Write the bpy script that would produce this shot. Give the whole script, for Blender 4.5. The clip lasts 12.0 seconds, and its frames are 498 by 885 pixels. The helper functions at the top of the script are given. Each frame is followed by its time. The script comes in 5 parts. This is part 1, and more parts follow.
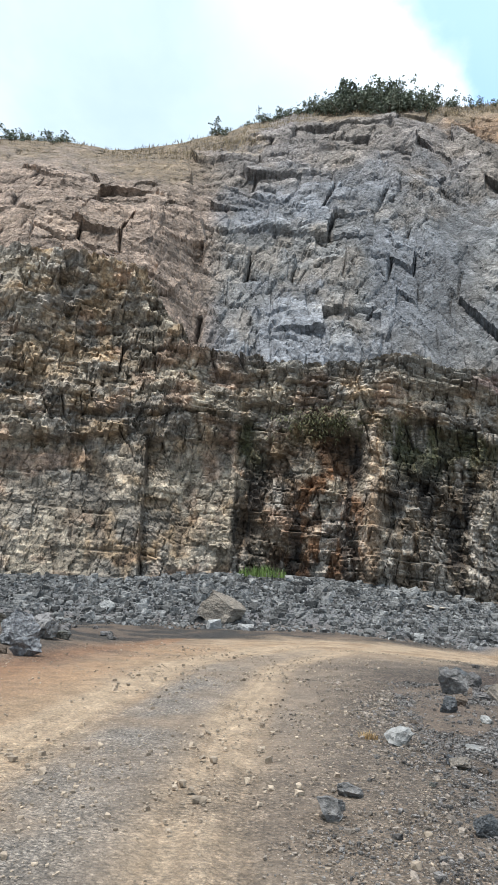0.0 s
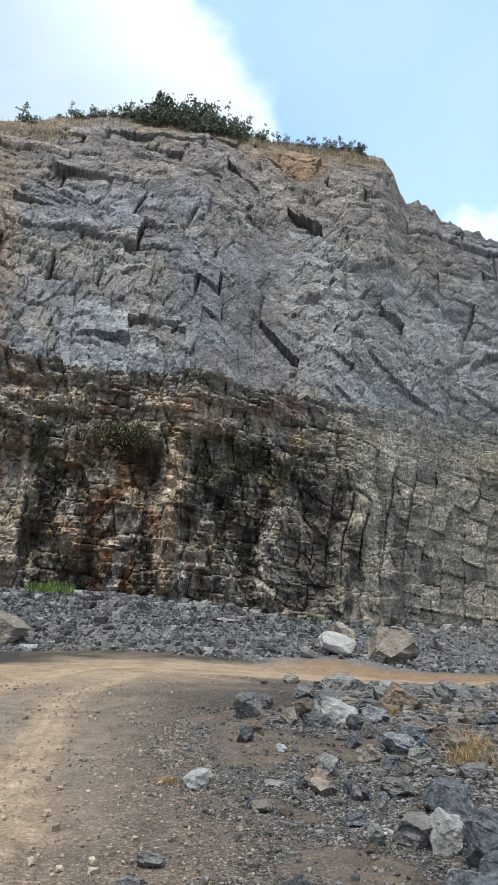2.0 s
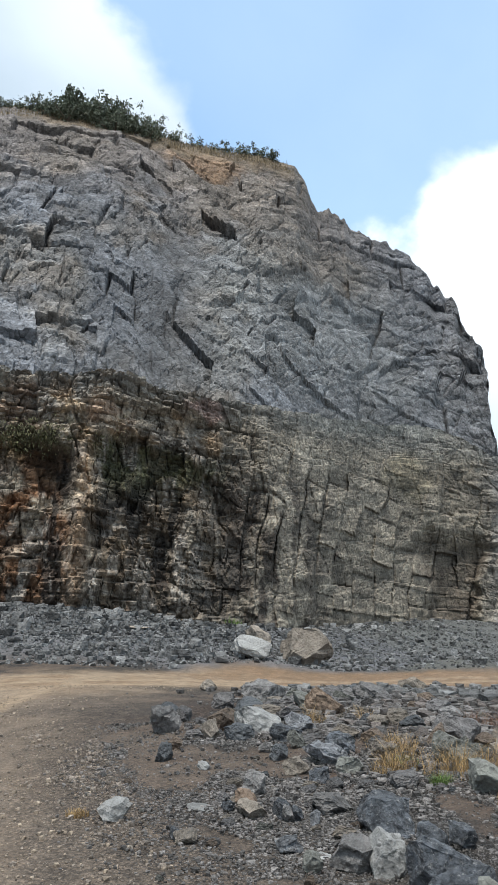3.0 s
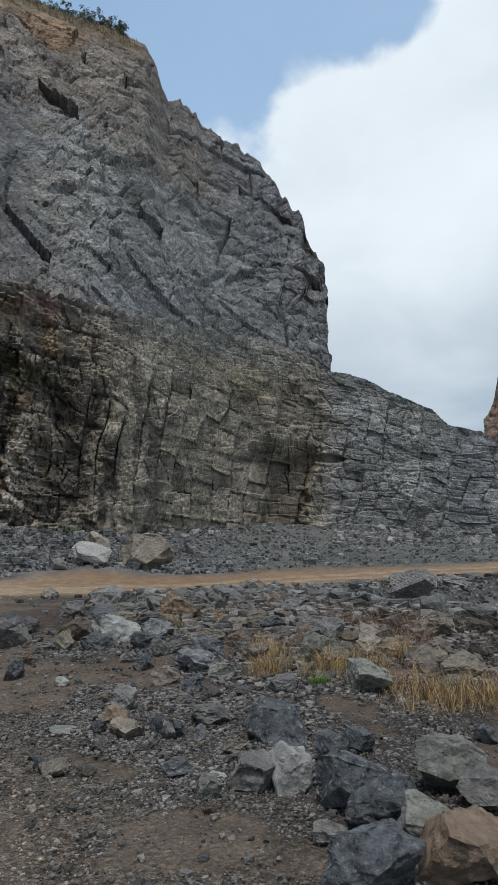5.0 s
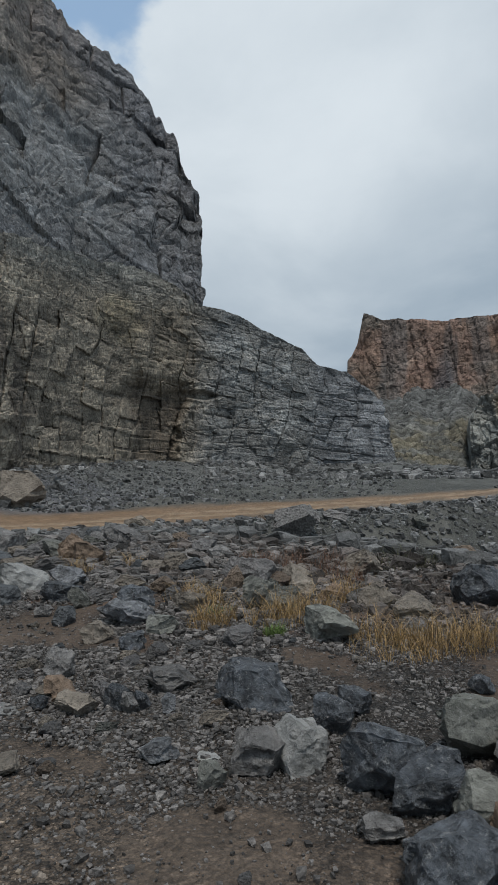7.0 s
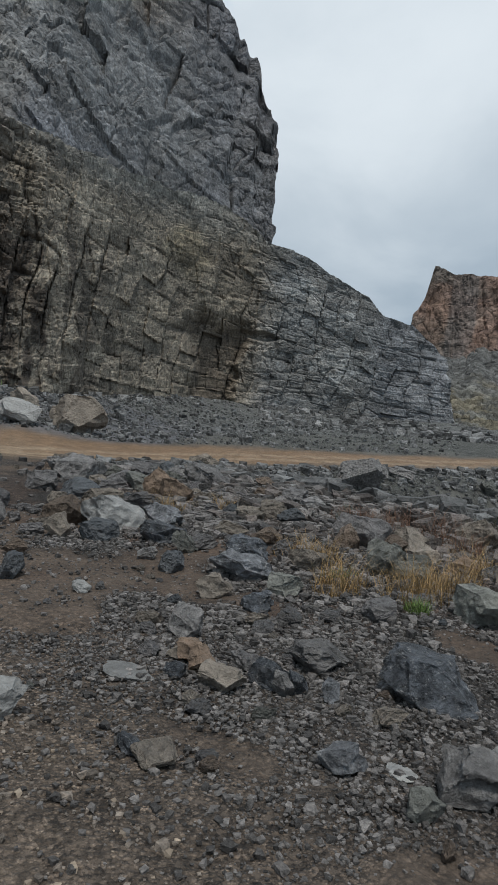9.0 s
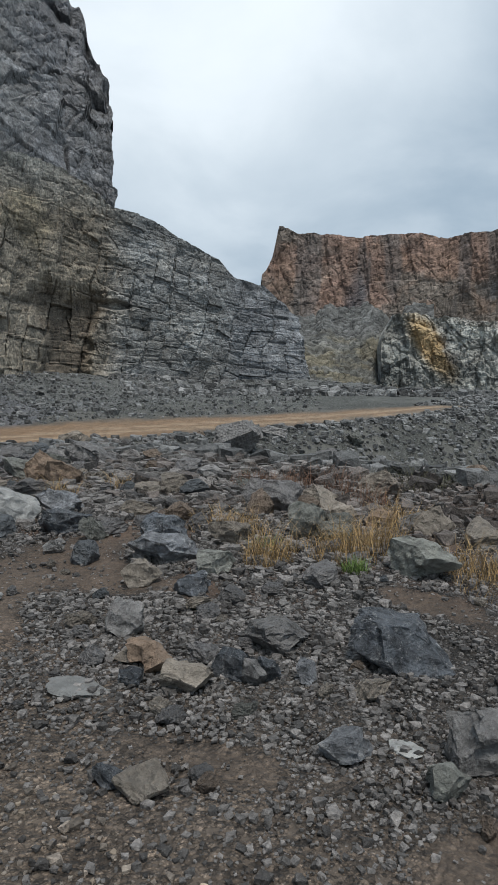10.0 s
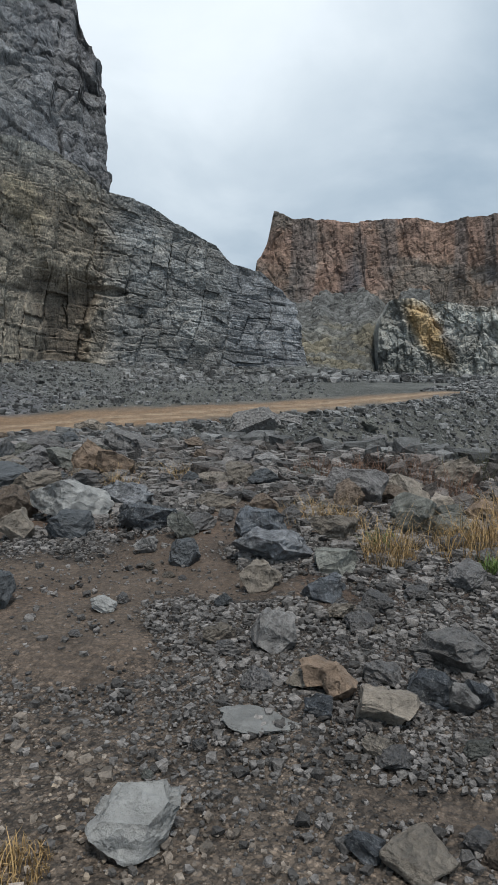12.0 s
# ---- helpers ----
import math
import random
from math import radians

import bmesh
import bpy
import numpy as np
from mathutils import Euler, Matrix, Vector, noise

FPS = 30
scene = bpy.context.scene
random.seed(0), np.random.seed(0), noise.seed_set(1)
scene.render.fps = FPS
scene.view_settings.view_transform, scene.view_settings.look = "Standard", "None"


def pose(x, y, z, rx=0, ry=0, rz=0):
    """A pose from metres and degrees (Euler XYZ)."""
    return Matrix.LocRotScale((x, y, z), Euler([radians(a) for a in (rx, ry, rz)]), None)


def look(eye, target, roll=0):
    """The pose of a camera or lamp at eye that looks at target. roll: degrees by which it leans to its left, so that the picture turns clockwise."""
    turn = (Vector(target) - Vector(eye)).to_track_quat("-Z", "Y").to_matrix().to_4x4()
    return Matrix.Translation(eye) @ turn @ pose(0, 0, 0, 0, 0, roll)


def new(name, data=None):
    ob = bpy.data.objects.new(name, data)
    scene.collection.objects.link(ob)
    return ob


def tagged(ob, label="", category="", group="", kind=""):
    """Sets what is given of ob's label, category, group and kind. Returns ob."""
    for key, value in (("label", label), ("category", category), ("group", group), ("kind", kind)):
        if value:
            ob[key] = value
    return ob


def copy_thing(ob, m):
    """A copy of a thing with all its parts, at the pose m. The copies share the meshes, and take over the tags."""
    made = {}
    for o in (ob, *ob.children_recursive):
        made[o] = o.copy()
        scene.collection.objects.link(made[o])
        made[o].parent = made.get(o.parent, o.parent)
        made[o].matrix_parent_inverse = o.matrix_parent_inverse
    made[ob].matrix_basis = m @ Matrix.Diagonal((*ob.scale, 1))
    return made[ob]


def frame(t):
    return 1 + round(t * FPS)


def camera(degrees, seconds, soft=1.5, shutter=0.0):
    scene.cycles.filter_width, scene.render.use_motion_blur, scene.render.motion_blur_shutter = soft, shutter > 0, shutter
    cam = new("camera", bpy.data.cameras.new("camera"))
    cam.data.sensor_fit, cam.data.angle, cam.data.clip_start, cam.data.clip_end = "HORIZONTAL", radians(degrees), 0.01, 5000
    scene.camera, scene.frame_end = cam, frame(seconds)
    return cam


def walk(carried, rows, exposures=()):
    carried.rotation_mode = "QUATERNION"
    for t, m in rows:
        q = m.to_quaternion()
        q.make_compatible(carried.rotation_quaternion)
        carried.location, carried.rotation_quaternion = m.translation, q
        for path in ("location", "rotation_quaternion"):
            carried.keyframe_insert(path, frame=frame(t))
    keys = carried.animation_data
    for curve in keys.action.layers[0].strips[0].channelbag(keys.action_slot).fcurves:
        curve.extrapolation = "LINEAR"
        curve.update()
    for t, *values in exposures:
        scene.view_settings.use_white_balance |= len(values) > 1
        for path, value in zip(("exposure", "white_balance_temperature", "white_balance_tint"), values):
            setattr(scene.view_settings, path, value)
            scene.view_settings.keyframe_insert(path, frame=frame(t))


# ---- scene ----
cam = camera(41.247, 12.0, 0.75)
PATH = [
    (0.0, pose(-0.088, -0.091, 1.445, 102.69, -2.20, 2.11)),
    (0.5, pose(-0.120, -0.227, 1.576, 102.30, -3.88, -2.85)),
    (1.0, pose(-0.206, -0.232, 1.631, 103.26, -1.64, -8.75)),
    (1.5, pose(-0.202, -0.074, 1.670, 103.90, -1.96, -10.97)),
    (2.0, pose(-0.209, 0.341, 1.674, 104.05, -1.11, -15.56)),
    (2.5, pose(-0.251, 0.456, 1.715, 103.44, -0.22, -19.22)),
    (3.0, pose(-0.151, 0.840, 1.712, 104.40, 0.78, -22.84)),
    (3.5, pose(-0.173, 1.069, 1.760, 103.67, 1.88, -28.14)),
    (3.7, pose(-0.238, 1.069, 1.769, 103.53, 1.78, -31.12)),
    (5.3, pose(-0.095, 2.060, 1.663, 94.83, 1.40, -40.16)),
    (5.5, pose(-0.161, 2.175, 1.664, 94.29, 1.52, -42.64)),
    (6.0, pose(-0.172, 2.392, 1.691, 92.78, 1.11, -43.03)),
    (6.5, pose(-0.166, 2.647, 1.698, 91.80, 0.63, -45.40)),
    (6.7, pose(-0.158, 2.806, 1.682, 91.37, 0.89, -46.75)),
    (8.3, pose(-0.140, 3.653, 1.670, 88.49, -1.06, -52.14)),
    (8.5, pose(-0.142, 3.782, 1.663, 87.27, -1.70, -49.39)),
    (9.0, pose(-0.133, 4.166, 1.628, 85.69, -4.38, -44.21)),
    (9.5, pose(-0.154, 4.522, 1.597, 83.19, -2.41, -49.76)),
    (10.0, pose(-0.124, 4.757, 1.591, 83.30, -0.22, -56.56)),
    (10.5, pose(-0.103, 5.037, 1.554, 82.38, 1.01, -64.29)),
    (11.0, pose(-0.118, 5.233, 1.550, 84.08, 1.28, -69.84)),
    (11.5, pose(-0.113, 5.479, 1.541, 82.36, 1.13, -67.64)),
    (12.0, pose(-0.175, 5.830, 1.518, 82.23, 0.16, -57.27)),
]
EXPOSURES = [(0, 1.2), (1.5, 1.0), (2.5, 0.88), (3.5, 0.6), (5.5, 0.05), (6.5, -0.07), (8.5, -0.15), (9.5, 0.17), (10.5, 0.32), (11, 0.4), (11.5, 0.27), (12, 0.27)]
walk(cam, PATH, EXPOSURES)

# ---- world and light ----
world = bpy.data.worlds.new("world")
scene.world = world
world.use_nodes = True
SUN_EL, SUN_AZ = radians(69), radians(-145)


def build_world():
    nt = world.node_tree
    nt.nodes.clear()
    N, L = nt.nodes.new, nt.links.new
    out, bg = N("ShaderNodeOutputWorld"), N("ShaderNodeBackground")
    sky = N("ShaderNodeTexSky")
    sky.sky_type, sky.sun_disc = "NISHITA", False
    sky.sun_elevation, sky.sun_rotation = SUN_EL, SUN_AZ
    sky.dust_density = 1.5
    gain = N("ShaderNodeVectorMath")
    gain.operation = "MULTIPLY"
    gain.inputs[1].default_value = (0.14, 0.2, 0.21)
    L(sky.outputs[0], gain.inputs[0])
    co = N("ShaderNodeTexCoord")
    # flatten the dome so that clouds shrink towards the horizon
    sep = N("ShaderNodeSeparateXYZ")
    L(co.outputs["Generated"], sep.inputs[0])
    lift = N("ShaderNodeMath")
    lift.operation, lift.inputs[1].default_value = "ADD", 0.35
    L(sep.outputs[2], lift.inputs[0])
    div = N("ShaderNodeVectorMath")
    div.operation = "DIVIDE"
    comb = N("ShaderNodeCombineXYZ")
    for k in range(3):
        L(lift.outputs[0], comb.inputs[k])
    L(co.outputs["Generated"], div.inputs[0])
    L(comb.outputs[0], div.inputs[1])

    def clouds(scale, detail, lo, hi, shift):
        m = N("ShaderNodeMapping")
        m.inputs["Location"].default_value = shift
        n = N("ShaderNodeTexNoise")
        n.inputs["Scale"].default_value, n.inputs["Detail"].default_value = scale, detail
        n.inputs["Roughness"].default_value, n.inputs["Distortion"].default_value = 0.52, 0.25
        r = N("ShaderNodeMapRange")
        r.interpolation_type = "SMOOTHSTEP"
        r.inputs[1].default_value, r.inputs[2].default_value = lo, hi
        L(div.outputs[0], m.inputs[0])
        L(m.outputs[0], n.inputs[0])
        L(n.outputs[0], r.inputs[0])
        return r.outputs[0]

    def patch(az, el, inner, outer):
        """1 within inner degrees of a direction, 0 beyond outer."""
        d = N("ShaderNodeVectorMath")
        d.operation = "DOT_PRODUCT"
        a, e = radians(az), radians(el)
        d.inputs[1].default_value = (math.sin(a) * math.cos(e), math.cos(a) * math.cos(e), math.sin(e))
        L(co.outputs["Generated"], d.inputs[0])
        r = N("ShaderNodeMapRange")
        r.interpolation_type = "SMOOTHSTEP"
        r.inputs[1].default_value, r.inputs[2].default_value = math.cos(radians(outer)), math.cos(radians(inner))
        L(d.outputs["Value"], r.inputs[0])
        return r.outputs[0]

    def op(kind, a, b):
        m = N("ShaderNodeMath")
        m.operation = kind
        for k, v in enumerate((a, b)):
            if isinstance(v, float):
                m.inputs[k].default_value = v
            else:
                L(v, m.inputs[k])
        return m.outputs[0]

    # a broad break in the cloud, its edge ragged
    ragged = clouds(3.2, 9, 0.25, 0.75, (1.3, 0.4, 0.2))
    gap = op("ADD", patch(34, 50, 4, 26), op("MULTIPLY", op("SUBTRACT", ragged, 0.5), 0.6))
    edge = N("ShaderNodeMapRange")
    edge.interpolation_type = "SMOOTHSTEP"
    edge.inputs[1].default_value, edge.inputs[2].default_value = 0.40, 0.60
    edge.inputs[3].default_value, edge.inputs[4].default_value = 1.0, 0.28
    L(gap, edge.inputs[0])
    cover = edge.outputs[0]
    billow = clouds(2.1, 7, 0.3, 0.7, (4.1, 2.2, 0.7))
    shade = op("ADD", op("MULTIPLY", billow, 0.30), op("ADD", op("MULTIPLY", patch(14, 56, 3, 19), 0.44), op("MULTIPLY", patch(50, 34, 6, 30), 0.58)))
    shade = op("MINIMUM", shade, 1.0)
    tone = N("ShaderNodeMix")
    tone.data_type = "RGBA"
    tone.inputs["A"].default_value, tone.inputs["B"].default_value = (0.337, 0.435, 0.535, 1), (0.885, 0.962, 1.02, 1)
    L(shade, tone.inputs["Factor"])
    mix = N("ShaderNodeMix")
    mix.data_type = "RGBA"
    L(cover, mix.inputs["Factor"])
    L(gain.outputs[0], mix.inputs["A"])
    L(tone.outputs["Result"], mix.inputs["B"])
    bg.inputs["Strength"].default_value = 0.92
    L(mix.outputs["Result"], bg.inputs["Color"])
    L(bg.outputs[0], out.inputs[0])


build_world()
lamp = bpy.data.lights.new("sun", "SUN")
lamp.energy, lamp.angle, lamp.color = 2.1, radians(12), (1.0, 0.96, 0.90)
sun = new("sun", lamp)
sun.matrix_world = look((60 * math.sin(SUN_AZ), 60 * math.cos(SUN_AZ), 60 * math.tan(SUN_EL)), (0, 0, 0))


# ---- lie of the land ----
def sstep(x, a, b):
    t = np.clip((np.asarray(x, float) - a) / (b - a), 0, 1)
    return t * t * (3 - 2 * t)


# plan of the quarry: bearings in degrees from +y, distances from (0, 2)
FACE_A = [-60, -40, -25, -10, 10, 18, 26, 34, 40, 46, 52, 57, 62]
FACE_R = [90, 62, 46, 41.5, 41, 44, 50, 58, 65, 70, 77, 84, 92]
TOE_A = [-60, -14, -3, 7, 18, 27, 39, 48, 58]
TOE_Z = [1.0, 1.0, 1.7, 1.4, 0.8, 0.4, 0.8, 0.0, -1.0]
FAR_A = [50, 58, 66, 70, 76, 83, 90, 120]
FAR_Z = [-1.0, -1.4, -3.0, -5.0, -8.0, -12.0, -15.0, -15.0]
FAR_Z = [1.65 + 0.85 * (z - 1.65) for z in FAR_Z]
ROAD = [(-2.2, -40, 2.6), (-2.2, 5, 2.6), (-1.7, 14, 3.0), (0.8, 21.5, 4.0), (6, 24.6, 4.2), (13, 28.6, 5.0), (22, 27.2, 4.4), (33, 22.8, 3.2), (48, 19.6, 1.6)]


def push(a):
    """The eastern end of the face stands farther off than its western part."""
    return 1 + 0.35 * sstep(a, 24, 43)


def face_at(a):
    return np.interp(a, FACE_A, FACE_R) * push(a)


def pushed(x, y, z, k):
    """Moved away from the walk's middle, at eye height, by a factor."""
    return np.stack([x * k, 2 + (y - 2) * k, 1.65 + (z - 1.65) * k], -1)


def road_offset(x, y):
    """Distance to the haul road's edge, negative on the road, and the offset across it."""
    best = np.full(np.shape(x), 1e9)
    across = np.zeros(np.shape(x))
    for (x0, y0, w0), (x1, y1, w1) in zip(ROAD, ROAD[1:]):
        dx, dy = x1 - x0, y1 - y0
        t = np.clip(((x - x0) * dx + (y - y0) * dy) / (dx * dx + dy * dy), 0, 1)
        d = np.hypot(x - x0 - t * dx, y - y0 - t * dy)
        e = d - (w0 + t * (w1 - w0))
        side = np.sign((x - x0) * dy - (y - y0) * dx) * d
        across = np.where(e < best, side, across)
        best = np.minimum(best, e)
    return best, across


def ground_z(x, y):
    x, y = np.asarray(x, float), np.asarray(y, float)
    r, a = np.hypot(x, y - 2), np.degrees(np.arctan2(x, y - 2))
    z = -1.4 * sstep(r, 9, 32) * (0.25 + 0.75 * sstep(a, 3, 32))
    # hollow between the near bank and the haul road, then the pit floor
    far = np.interp(a, FAR_A, FAR_Z)
    hollow = sstep(x, 9.5, 21) * sstep(20.5 - 0.15 * (x - 18) - y, 0, 7)
    z = z - 4.6 * hollow * (1 - sstep(r, 60, 130))
    w = sstep(r, 70, 130) * sstep(a, 50, 58) * (1 - sstep(a, 130, 150))
    z = z * (1 - w) + far * w
    # broken rock heaped against the foot of the face
    d = face_at(a) - r
    toe = 1.65 + (np.interp(a, TOE_A, TOE_Z) - 1.65) * push(a) + 1.4
    z = z + toe * (1 - sstep(d, -2, np.interp(a, [-10, 15, 35, 60], [9, 11, 30, 36]))) * sstep(a, -75, -55) * (1 - sstep(a, 56, 62))
    # low berm of spoil along the left of the road
    z = z + 0.5 * np.exp(-((x + 7.5) / 1.6) ** 2 - ((y - 17) / 7) ** 2)
    return z


# ---- noise and shape helpers ----
def hash01(i, j, seed):
    """Repeatable random numbers for whole-number cells."""
    n = (np.asarray(i, np.int64) * 374761393 + np.asarray(j, np.int64) * 668265263 + seed * 144269504) & 0x7FFFFFFF
    n = ((n ^ (n >> 13)) * 1274126177) & 0x7FFFFFFF
    n = ((n ^ (n >> 15)) * 2246822519) & 0x7FFFFFFF
    return ((n ^ (n >> 14)) & 0xFFFFFF) / float(0x1000000)


def value_noise(x, y, seed):
    i, j = np.floor(x).astype(np.int64), np.floor(y).astype(np.int64)
    u, v = x - i, y - j
    u, v = u * u * (3 - 2 * u), v * v * (3 - 2 * v)
    a, b = hash01(i, j, seed), hash01(i + 1, j, seed)
    c, d = hash01(i, j + 1, seed), hash01(i + 1, j + 1, seed)
    return (a * (1 - u) + b * u) * (1 - v) + (c * (1 - u) + d * u) * v


def fbm(x, y, seed, octaves=4):
    total, amp, norm = 0.0, 1.0, 0.0
    for k in range(octaves):
        total = total + amp * value_noise(x * 2**k, y * 2**k, seed + 17 * k)
        norm += amp
        amp *= 0.5
    return total / norm


def cells(x, y, seed, jitter=0.8):
    """Broken-rock cells: a random number, a tilted-facet height and the closeness to the joint of each point."""
    i, j = np.floor(x).astype(np.int64), np.floor(y).astype(np.int64)
    d1 = np.full(x.shape, 9.0)
    d2 = np.full(x.shape, 9.0)
    rnd, facet = np.zeros(x.shape), np.zeros(x.shape)
    for di in (-1, 0, 1):
        for dj in (-1, 0, 1):
            ci, cj = i + di, j + dj
            px = ci + 0.5 + jitter * (hash01(ci, cj, seed) - 0.5)
            py = cj + 0.5 + jitter * (hash01(ci, cj, seed + 1) - 0.5)
            d = 0.45 * np.hypot(x - px, y - py) + 0.55 * np.maximum(abs(x - px), abs(y - py))
            near = d < d1
            d2 = np.where(near, d1, np.minimum(d2, d))
            d1 = np.where(near, d, d1)
            h = hash01(ci, cj, seed + 2)
            f = (x - px) * (hash01(ci, cj, seed + 3) - 0.5) + (y - py) * (hash01(ci, cj, seed + 4) - 0.5)
            rnd, facet = np.where(near, h, rnd), np.where(near, f, facet)
    return rnd, facet, d2 - d1


def mixc(a, b, w):
    w = np.clip(w, 0, 1)[..., None]
    return np.asarray(a, float) * (1 - w) + np.asarray(b, float) * w


def blob(x, y, cx, cy, rx, ry, soft=0.5):
    return 1 - sstep(np.hypot((x - cx) / rx, (y - cy) / ry), 1 - soft, 1 + soft * 0.4)


def surface_z(x, y):
    """Ground height with its humps and hollows, on which things rest."""
    x, y = np.asarray(x, float), np.asarray(y, float)
    near = 1 - sstep(np.hypot(x, y - 3), 30, 80)
    on_road = 1 - sstep(road_offset(x, y)[0], -0.6, 0.9)
    return ground_z(x, y) + near * 0.22 * (fbm(x * 0.45, y * 0.45, 11, 4) - 0.5) * (1 - 0.7 * on_road)


def sheet(name, xyz, colour, material, closed=False):
    """A grid of points (rows x columns x 3) as one mesh with a colour layer named tint."""
    n, m = xyz.shape[:2]
    me = bpy.data.meshes.new(name)
    idx = np.arange(n * m).reshape(n, m)
    if closed:
        idx = np.concatenate([idx, idx[:, :1]], 1)
    quads = np.stack([idx[:-1, :-1], idx[:-1, 1:], idx[1:, 1:], idx[1:, :-1]], -1).reshape(-1, 4)
    me.vertices.add(n * m)
    me.vertices.foreach_set("co", xyz.reshape(-1).astype(np.float32))
    me.loops.add(quads.size)
    me.loops.foreach_set("vertex_index", quads.reshape(-1).astype(np.int32))
    me.polygons.add(len(quads))
    me.polygons.foreach_set("loop_start", np.arange(0, quads.size, 4, dtype=np.int32))
    me.update(calc_edges=True)
    layer = me.color_attributes.new("tint", "FLOAT_COLOR", "POINT")
    rgba = np.clip(colour, 0, 1)
    if rgba.shape[-1] == 3:
        rgba = np.concatenate([rgba, np.ones((n, m, 1))], -1)
    layer.data.foreach_set("color", rgba.reshape(-1).astype(np.float32))
    me.materials.append(material)
    me.shade_flat()
    return new(name, me)


def joined(name, verts, faces, material, colours=None):
    me = bpy.data.meshes.new(name)
    me.from_pydata(verts, [], faces)
    me.materials.append(material)
    if colours is not None:
        layer = me.color_attributes.new("tint", "FLOAT_COLOR", "POINT")
        layer.data.foreach_set("color", np.asarray(colours, np.float32).reshape(-1))
    me.update()
    return new(name, me)


def mesh_of(bm, name, material):
    me = bpy.data.meshes.new(name)
    bm.to_mesh(me)
    bm.free()
    me.materials.append(material)
    return me


def part(name, bm, material, parent, label=""):
    ob = new(name, mesh_of(bm, name, material))
    ob.parent = parent
    return tagged(ob, label)


# ---- materials ----
def rock_material(name, base=None, grain=1.0, fine=6.0, bump=0.5, rough=0.85, vary=0.5, specks=0.0, island=(), speckle=0.0, pebbly=0.0, joints=(), crack=0.6):
    """Rough stone. base None takes the mesh's tint layer. fine: grain per metre."""
    mat = bpy.data.materials.new(name)
    mat.use_nodes = True
    nt = mat.node_tree
    bsdf = nt.nodes["Principled BSDF"]
    N, L = nt.nodes.new, nt.links.new
    co = N("ShaderNodeTexCoord")
    where = co.outputs["Object"]

    def noise_at(scale, detail, rough=0.6):
        n = N("ShaderNodeTexNoise")
        n.inputs["Scale"].default_value, n.inputs["Detail"].default_value = scale, detail
        n.inputs["Roughness"].default_value = rough
        L(where, n.inputs[0])
        return n.outputs[0]

    def mapped(src, lo, hi, to0, to1):
        r = N("ShaderNodeMapRange")
        for k, v in zip((1, 2, 3, 4), (lo, hi, to0, to1)):
            r.inputs[k].default_value = v
        L(src, r.inputs[0])
        return r.outputs[0]

    if base is None:
        a = N("ShaderNodeAttribute")
        a.attribute_name = "tint"
        col = a.outputs["Color"]
    else:
        a = N("ShaderNodeRGB")
        a.outputs[0].default_value = (*base, 1)
        col = a.outputs[0]
    big, small = noise_at(fine * 0.12, 5), noise_at(fine, 7, 0.68)

    def times(c, f):
        m = N("ShaderNodeVectorMath")
        m.operation = "SCALE"
        L(c, m.inputs[0])
        L(f, m.inputs["Scale"])
        return m.outputs[0]

    col = times(col, mapped(big, 0.3, 0.7, 1 - vary * 0.6, 1 + vary * 0.6))
    col = times(col, mapped(small, 0.3, 0.7, 1 - vary, 1 + vary))
    if island:
        g = N("ShaderNodeNewGeometry")
        col = times(col, mapped(g.outputs["Random Per Island"], 0, 1, *island))
    elif base is not None:
        o = N("ShaderNodeObjectInfo")
        col = times(col, mapped(o.outputs["Random"], 0, 1, 0.72, 1.3))
    if specks:
        v = N("ShaderNodeTexVoronoi")
        v.feature, v.inputs["Scale"].default_value = "DISTANCE_TO_EDGE", specks
        L(where, v.inputs["Vector"])
        veins = mapped(v.outputs["Distance"], 0.0, 0.045, 1.0, 0.0)
        m = N("ShaderNodeMix")
        m.data_type = "RGBA"
        f = N("ShaderNodeMath")
        f.operation = "MULTIPLY"
        L(veins, f.inputs[0])
        L(mapped(small, 0.46, 0.6, 0, 0.75), f.inputs[1])
        L(f.outputs[0], m.inputs["Factor"])
        L(col, m.inputs["A"])
        m.inputs["B"].default_value = (0.42, 0.42, 0.41, 1)
        col = m.outputs["Result"]
    fissures, blocks = [], []
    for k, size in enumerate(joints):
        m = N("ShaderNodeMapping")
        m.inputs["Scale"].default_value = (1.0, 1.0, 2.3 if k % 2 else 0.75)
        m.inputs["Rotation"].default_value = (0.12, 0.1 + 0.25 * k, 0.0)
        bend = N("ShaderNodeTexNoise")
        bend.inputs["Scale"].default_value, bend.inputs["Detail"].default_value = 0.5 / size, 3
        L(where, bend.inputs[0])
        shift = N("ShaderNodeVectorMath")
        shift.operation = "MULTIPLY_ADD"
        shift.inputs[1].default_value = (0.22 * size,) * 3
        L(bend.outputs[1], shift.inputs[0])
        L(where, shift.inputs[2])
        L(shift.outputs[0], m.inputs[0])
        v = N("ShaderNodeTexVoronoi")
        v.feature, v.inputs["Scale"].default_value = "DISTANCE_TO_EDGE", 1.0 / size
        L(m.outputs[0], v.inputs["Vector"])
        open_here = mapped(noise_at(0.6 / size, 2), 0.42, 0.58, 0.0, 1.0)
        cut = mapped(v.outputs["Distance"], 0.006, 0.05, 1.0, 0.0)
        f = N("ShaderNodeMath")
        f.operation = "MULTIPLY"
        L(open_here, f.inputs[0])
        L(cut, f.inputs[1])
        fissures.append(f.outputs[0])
        # crack darkness painted into the colour: dirt of the joints and their shade
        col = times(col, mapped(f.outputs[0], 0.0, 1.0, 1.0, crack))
        block = N("ShaderNodeTexVoronoi")
        block.inputs["Scale"].default_value = 1.0 / size
        L(m.outputs[0], block.inputs["Vector"])
